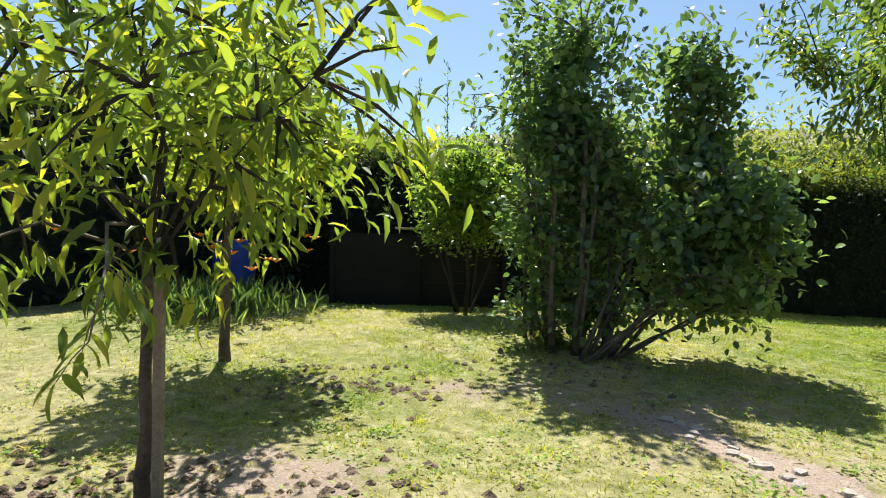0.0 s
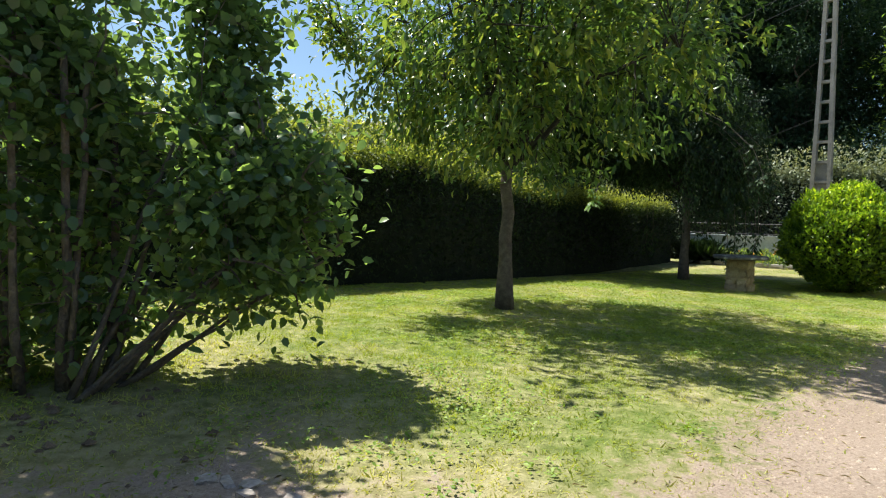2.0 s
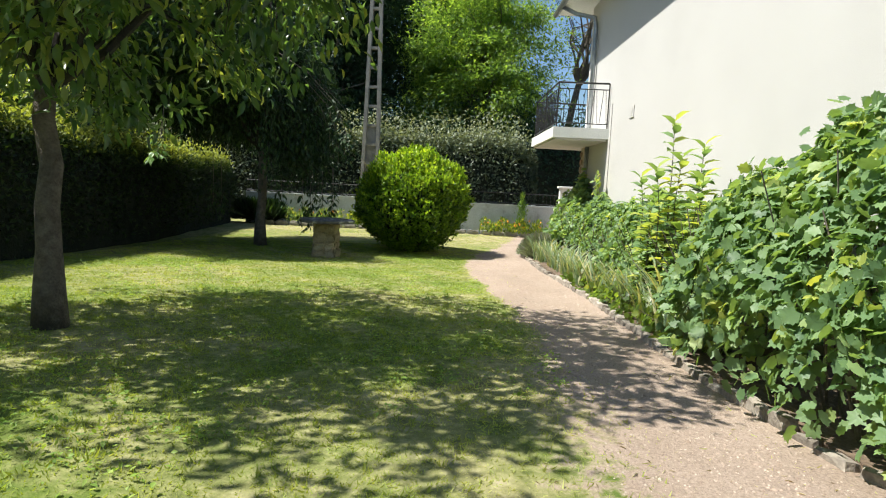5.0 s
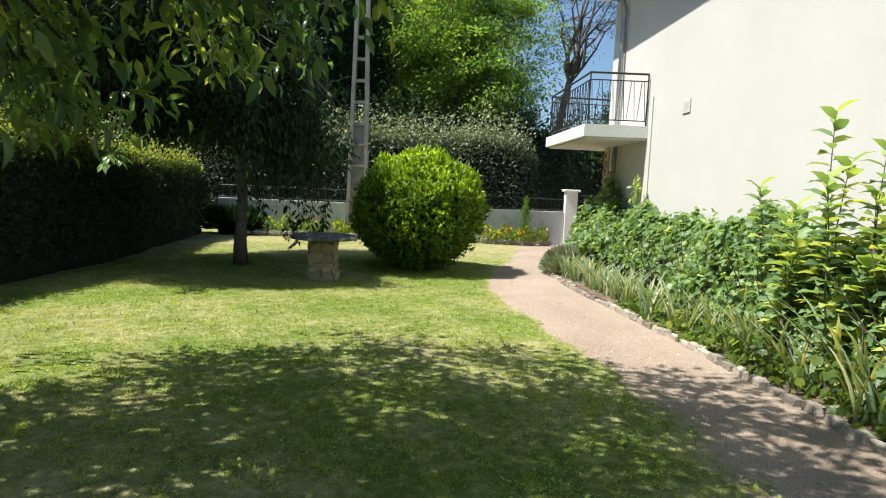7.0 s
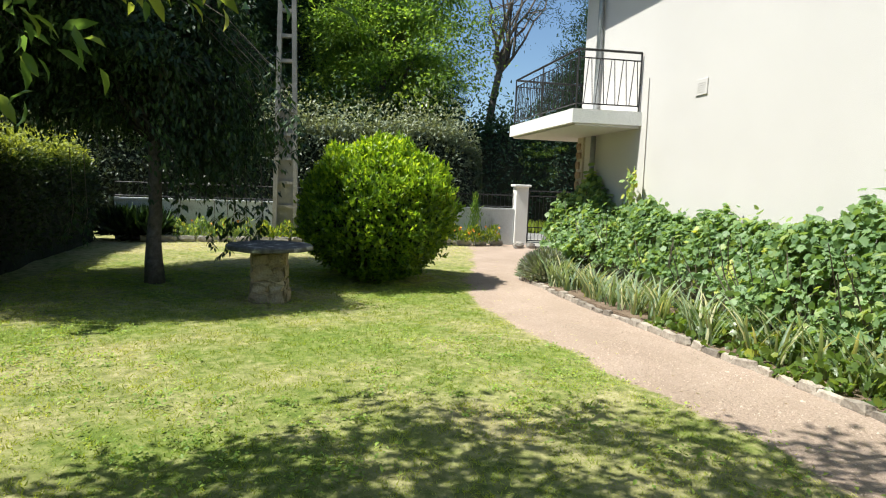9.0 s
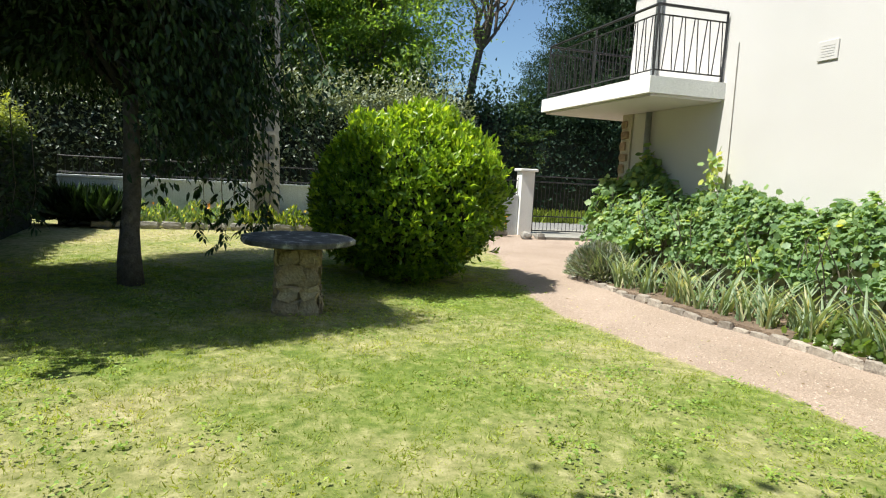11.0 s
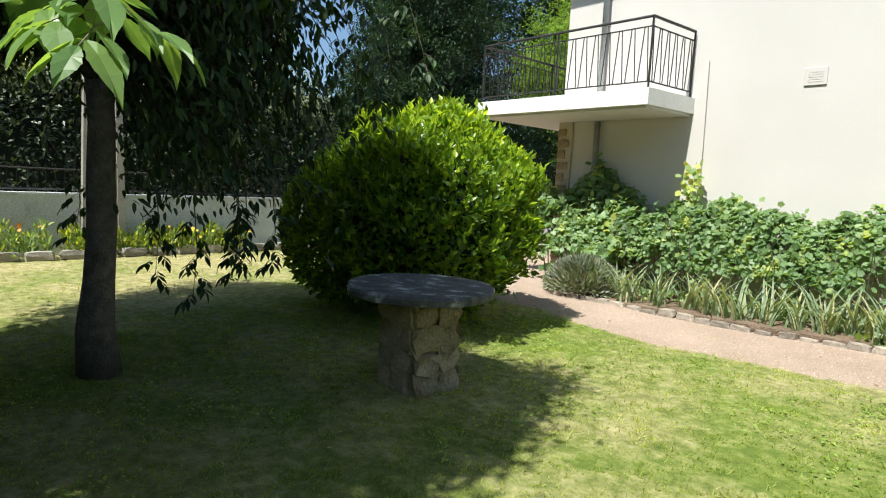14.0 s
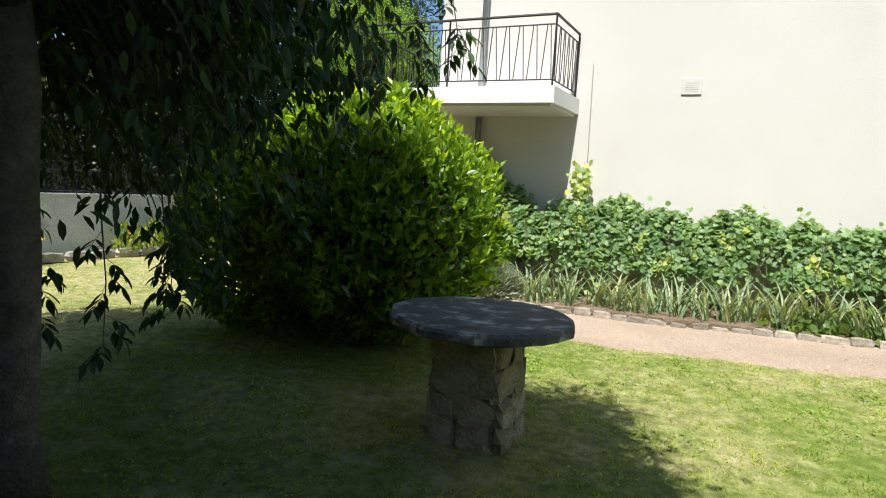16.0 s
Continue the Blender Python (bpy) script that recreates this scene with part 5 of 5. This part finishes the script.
def east_bed():
    line = [(24.35, 1.1), (24.1, 2.2), (23.95, 5.0), (23.45, 8.5), (23.15, 11.4)]
    e = thing("stone_edging", (0, 0, 0), "low edging of grey stones before the white wall", "edging", kind="structure")
    rng = random.Random(31)
    mes = [rock("stone", (0.42, 0.16, 0.16), M_GREYSTONE, 300 + i, 0.12) for i in range(5)]
    for (x0, y0), (x1, y1) in zip(line, line[1:]):
        ln = math.hypot(x1 - x0, y1 - y0)
        a = math.atan2(y1 - y0, x1 - x0)
        n = int(ln / 0.45)
        for i in range(n):
            t = (i + 0.5) / n
            link("stone", rng.choice(mes), e, m=Matrix.Translation((x0 + (x1 - x0) * t, y0 + (y1 - y0) * t, 0.0)) @ Matrix.Rotation(a + rng.uniform(-0.1, 0.1), 4, "Z"))
    for x, y in ((23.6, 0.9), (23.9, 0.75), (23.7, 0.45)):
        r = link("loose_stone", rock("loose_stone", (0.3, 0.22, 0.16), M_GREYSTONE, int(x * 9), 0.15), m=Matrix.Translation((x, y, 0.0)))
        tagged(r, "loose grey stone lying by the gate pillar", "stone", "loose stones by the gate")
    nr = np.random.default_rng(8)
    for (y0, y1, h, n, mat, lab) in ((1.3, 3.6, 0.5, 900, M_PEACH, "low yellow-green flowering plants before the white wall"), (5.0, 8.4, 0.45, 1300, M_PEACH, "wild flowers and weeds at the foot of the pole"),
                                     (8.6, 10.6, 0.5, 800, M_VINE, "leafy yellow-green plants before the wall"), (10.9, 12.2, 0.9, 900, M_IRIS, "tall tuft of long grass by the wall")):
        ym = (y0 + y1) / 2
        e = thing("border_plants", (23.9, ym, 0.0), lab, "plant")
        y = nr.uniform(y0, y1, n) - ym
        x = nr.normal(0.12, 0.14, n) - (y + ym - 2) * 0.07 + 0.12
        z = h * nr.random(n) * (0.6 + 0.5 * np.sin(y * 5) ** 2)
        long = mat is M_IRIS
        # the long tuft borrows the dark ash colour to look shaded
        leaves("foliage", np.column_stack([x, y, z * (0.2 if long else 1)]), nr.normal(0, 0.5, (n, 3)) + np.array((-0.2, 0, 1.2)), nr.normal(0, 1, (n, 3)), 0.8 if long else 0.13, 0.02 if long else 0.05, SIMPLE, M_ASHSHADED if long else mat, e)
        if not long:
            k = 26
            leaves("blossom", np.column_stack([nr.normal(-0.05, 0.15, k), nr.uniform(y0, y1, k) - ym, h * nr.uniform(0.6, 1.0, k)]), nr.normal(0, 1, (k, 3)), nr.normal(0, 0.4, (k, 3)) + np.array((-1, 0, 0.5)), 0.06, 0.06, LOBED, M_FLOWER if y0 in (8.6, 1.3) else M_YELLOW, e, "orange blossoms")
    e = thing("tall_weed", (24.2, 2.1, 0.0), "tall spiky green plant by the wall", "plant")
    n = 500
    z = nr.random(n)
    leaves("foliage", np.column_stack([nr.normal(0, 0.12, n) * (1.2 - z), nr.normal(0, 0.14, n) * (1.2 - z), z * 1.45]), nr.normal(0, 0.4, (n, 3)) + np.array((0, 0, 1)), nr.normal(0, 1, (n, 3)), 0.16, 0.02, SIMPLE, M_WOOD1, e)


east_bed()


# ---- west corner ----
def west_corner():
    nr = np.random.default_rng(14)
    e = thing("day_lily_bed", (-2.6, 6.9, float(height(-2.6, 6.9))), "patch of leafy perennials with orange lilies", "plant")
    n = 1000
    P = np.column_stack([nr.normal(-0.25, 0.5, n), nr.normal(0, 0.4, n), nr.random(n) * 0.25])
    leaves("foliage", P, nr.normal(0, 0.4, (n, 3)) + np.array((0, 0, 1)), nr.normal(0, 1, (n, 3)), 0.26, 0.022, SIMPLE, M_SHRUB, e)
    k = 16
    for i in range(k):
        c = np.array((nr.normal(0, 0.7), nr.normal(0, 0.3) - 0.2, nr.uniform(0.6, 0.95)))
        a = np.arange(6) * 1.047
        D = np.column_stack([np.cos(a), np.sin(a), np.full(6, 0.7)])
        leaves("blossom", np.tile(c, (6, 1)), D, np.tile((0, 0, 1.0), (6, 1)), 0.1, 0.06, SIMPLE, M_FLOWER, e, "orange lily flower")
    b = thing("water_barrel", (-3.1, 8.7, 0.42), "blue plastic barrel in the shade of the hedge", "barrel")
    Build().tube([(0, 0, 0), (0, 0, 0.1), (0, 0, 0.45), (0, 0, 0.8), (0, 0, 0.9)], [0.26, 0.29, 0.3, 0.29, 0.26], 16).part("drum", M_BLUE, b, smooth=True)
    b = thing("compost_bin", (-0.4, 8.9, 0.42), "wooden compost bin under the hedge, boards coloured near black for shade", "compost bin")
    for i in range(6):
        Build().box(-1.2, -0.42, 0.02 + i * 0.17, 1.2, -0.39, 0.187 + i * 0.17).part("board", M_SHADEDWOOD, b)
        Build().box(-1.2, 0.39, 0.02 + i * 0.17, 1.2, 0.42, 0.16 + i * 0.17).part("board", M_SHADEDWOOD, b)
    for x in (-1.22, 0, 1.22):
        Build().box(x - 0.03, -0.48, 0, x + 0.03, -0.422, 1.1).part("post", M_SHADEDWOOD, b)
    p = thing("old_board", (-0.2, 8.6, 1.52), "pale weathered board lying on the compost bin", "board")
    Build().box(-0.55, -0.1, 0, 0.5, 0.1, 0.03, Matrix.Rotation(0.2, 4, "Z"), bevel=0.005).part("board", M_WOODPOST, p)
    hill = Build()
    n = 40
    for r in range(4):
        for i in range(n):
            a = math.radians(40 + 110 * i / (n - 1))
            d = (190, 260, 360, 520)[r]
            hill.v.append(Vector((math.cos(a) * d, math.sin(a) * d, (0, 22, 56, 84)[r] * (1 + 0.04 * math.sin(i * 0.9)))))
    for r in range(3):
        for i in range(n - 1):
            j = r * n + i
            hill.f.append((j, j + n, j + n + 1, j + 1)[::-1])
    h = hill.part("hillside", M_HILL, kind="structure", smooth=True)
    tagged(h, "distant dry grassy hillside", "hill")


west_corner()

# ---- garden stones on the lawn ----
sr = random.Random(5)
for i in range(15):
    x, y = 1.5 + 0.035 * i + sr.uniform(-0.1, 0.1), 4.05 - 0.085 * i
    s = link("paving_stone", rock("paving_stone", (sr.uniform(0.06, 0.13), sr.uniform(0.05, 0.09), 0.045), M_PALESTONE, 500 + i, 0.2), m=Matrix.Translation((x, y, float(height(x, y)) - 0.005)) @ Matrix.Rotation(sr.random() * 3, 4, "Z"))
    tagged(s, "flat pale stone sunk in the dry lawn", "stone", "stones in the lawn")


# ---- grass ----
def grass():
    nr = np.random.default_rng(99)
    P = []
    for (x0, x1, y0, y1, dens) in ((-6, -2.5, 2, 10.5, 700), (-2.5, 9, 0.8, 10.9, 2700), (9, 18.5, 2.8, 11, 2000), (18.5, 24, 2.0, 11, 500)):
        n = int((x1 - x0) * (y1 - y0) * dens)
        x, y = nr.uniform(x0, x1, n), nr.uniform(y0, y1, n)
        bare, dry = plan_masks(x, y)
        clump = 0.5 + 0.5 * fbm(x, y, 7.0, 8)
        ok = nr.random(n) < np.clip(1.1 - bare * 1.25, 0.05, 1) * np.clip(0.35 + clump, 0, 1)
        P.append(np.column_stack([x, y, np.clip(dry + bare * 0.7, 0, 1), clump, bare])[ok])
    Q = np.concatenate(P)
    n = len(Q)
    x, y, dry, clump, bare = Q.T
    pos = np.column_stack([x, y, height(x, y) + 0.012 * fbm(x, y, 2.3, 4) - 0.004])
    A = nr.normal(0, 0.8, (n, 3)) + np.array((0, 0, 0.4))
    A[:, 2] = np.abs(A[:, 2]) * (1 - 0.85 * bare)
    L = nr.uniform(0.018, 0.052, n) * (0.55 + 0.95 * clump * clump + 0.25 * fbm(x, y, 2.9, 11))
    rnd = np.clip(0.04 + 0.3 * nr.random(n) + 0.74 * dry * (0.6 + 0.6 * nr.random(n)), 0, 1)
    ob = leaves("grass", pos, A, nr.normal(0, 1, (n, 3)), L, nr.uniform(0.007, 0.014, n), BLADE, M_GRASS, rnd=rnd, kind="stuff")
    tagged(ob, "short mown grass, green with straw-coloured dry patches", "grass")


grass()


def lawn_weeds():
    """Clover and small broad-leaved weeds in patches, and straw on the bare ground."""
    nr = np.random.default_rng(123)
    k = 1500
    cx, cy = nr.uniform(-3, 17, k), nr.uniform(2.2, 10.6, k)
    bare, dry = plan_masks(cx, cy)
    ok = (bare < 0.6) & (fbm(cx, cy, 0.8, 13) + 0.5 * nr.random(k) > 0.1)
    cx, cy = cx[ok], cy[ok]
    m = 24
    i = np.repeat(np.arange(len(cx)), m)
    r = nr.uniform(0.04, 0.15, len(cx))[i]
    x, y = cx[i] + nr.normal(0, 1, len(i)) * r, cy[i] + nr.normal(0, 1, len(i)) * r
    z = height(x, y) + nr.uniform(0.012, 0.045, len(i))
    A = nr.normal(0, 1, (len(i), 3)) * np.array((1, 1, 0.35))
    L = nr.uniform(0.018, 0.042, len(i))
    ob = leaves("lawn_weeds", np.column_stack([x, y, z]), A, nr.normal(0, 0.35, (len(i), 3)) + np.array((0, 0, 1.0)), L, L * 0.62, SIMPLE, M_CLOVER, rnd=nr.random(len(i)), kind="stuff")
    tagged(ob, "small green broad-leaved weeds and clover in the lawn", "weeds")
    n = 9000
    x, y = nr.uniform(-2.5, 19, n), nr.uniform(1.6, 8.5, n)
    bare, dry = plan_masks(x, y)
    ok = (bare > 0.35) & (nr.random(n) < np.clip(1.3 - x / 6, 0.04, 1))
    x, y = x[ok], y[ok]
    n = len(x)
    ob = leaves("straw_litter", np.column_stack([x, y, height(x, y) + 0.012 * fbm(x, y, 2.3, 4) + 0.004]), nr.normal(0, 1, (n, 3)) * np.array((1, 1, 0.08)), nr.normal(0, 0.2, (n, 3)) + np.array((0, 0, 1.0)), nr.uniform(0.02, 0.07, n), 0.005, SIMPLE, M_STRAW, rnd=nr.random(n), kind="stuff")
    tagged(ob, "bits of straw and dry leaf scattered over the bare ground", "litter")


def path_pebbles():
    """Loose grit on the gravel path."""
    nr = np.random.default_rng(321)
    n = 26000
    x, y = nr.uniform(-1, 17.5, n), nr.uniform(1.5, 4.2, n)
    bare, dry = plan_masks(x, y)
    ok = (bare > 0.55) & (y > lerp_line(KERB, x) + 0.08)
    x, y = x[ok], y[ok]
    n = len(x)
    r = nr.uniform(0.004, 0.011, n) * (1 + (nr.random(n) < 0.03) * 0.9)
    shape = np.array([(1, 0, 0), (0, 1, 0), (-1, 0.1, 0), (0.1, -1, 0), (0.1, 0.1, 0.8)])
    a = nr.uniform(0, 6.28, n)
    c, s_ = np.cos(a)[:, None], np.sin(a)[:, None]
    sx_, sy_ = shape[:, 0][None], shape[:, 1][None] * 0.7
    V = np.stack([x[:, None] + (c * sx_ - s_ * sy_) * r[:, None], y[:, None] + (s_ * sx_ + c * sy_) * r[:, None], (height(x, y) + 0.012 * fbm(x, y, 2.3, 4))[:, None] + shape[:, 2][None] * r[:, None]], -1)
    F = (np.array([(0, 1, 4), (1, 2, 4), (2, 3, 4), (3, 0, 4)])[None] + (np.arange(n) * 5)[:, None, None]).reshape(-1, 3)
    ob = link("path_grit", fresh("path_grit", V.reshape(-1, 3), F, M_GRIT, rnd=np.repeat(nr.random(n), 5)), kind="stuff")
    tagged(ob, "loose pinkish grit lying on the garden path", "gravel")


def soil_clods():
    """Broken clods of dug earth round the young fruit trees."""
    rng = random.Random(77)
    V, F = [], []
    base = np.array([(1, 0, 0.1), (0.4, 0.9, 0), (-0.7, 0.7, 0.1), (-1, -0.2, 0), (-0.3, -0.9, 0.1), (0.7, -0.7, 0), (0.1, 0.1, 0.75), (0, 0, -0.3)])
    for cx, cy, sp, n in ((-1.9, 2.7, 0.6, 150), (-0.75, 2.75, 0.4, 70), (-0.75, 4.55, 0.45, 110), (0.9, 5.1, 0.5, 60)):
        for _ in range(n):
            x, y, k = rng.gauss(cx, sp), rng.gauss(cy, sp * 0.6), rng.uniform(0.012, 0.04)
            a, st = rng.uniform(0, 6.28), len(V)
            for p in base:
                q = p * np.array([rng.uniform(0.8, 1.2) for _ in range(3)]) * k
                V.append((x + q[0] * math.cos(a) - q[1] * math.sin(a), y + q[0] * math.sin(a) + q[1] * math.cos(a), float(height(x, y)) + q[2] + 0.004))
            F += [(st + i, st + (i + 1) % 6, st + 6) for i in range(6)] + [(st + (i + 1) % 6, st + i, st + 7) for i in range(6)]
    tagged(link("soil_clods", fresh("soil_clods", V, F, M_SOIL), kind="stuff"), "brown crumbly clods of dug earth among the thin grass", "soil")


lawn_weeds()
soil_clods()
path_pebbles()
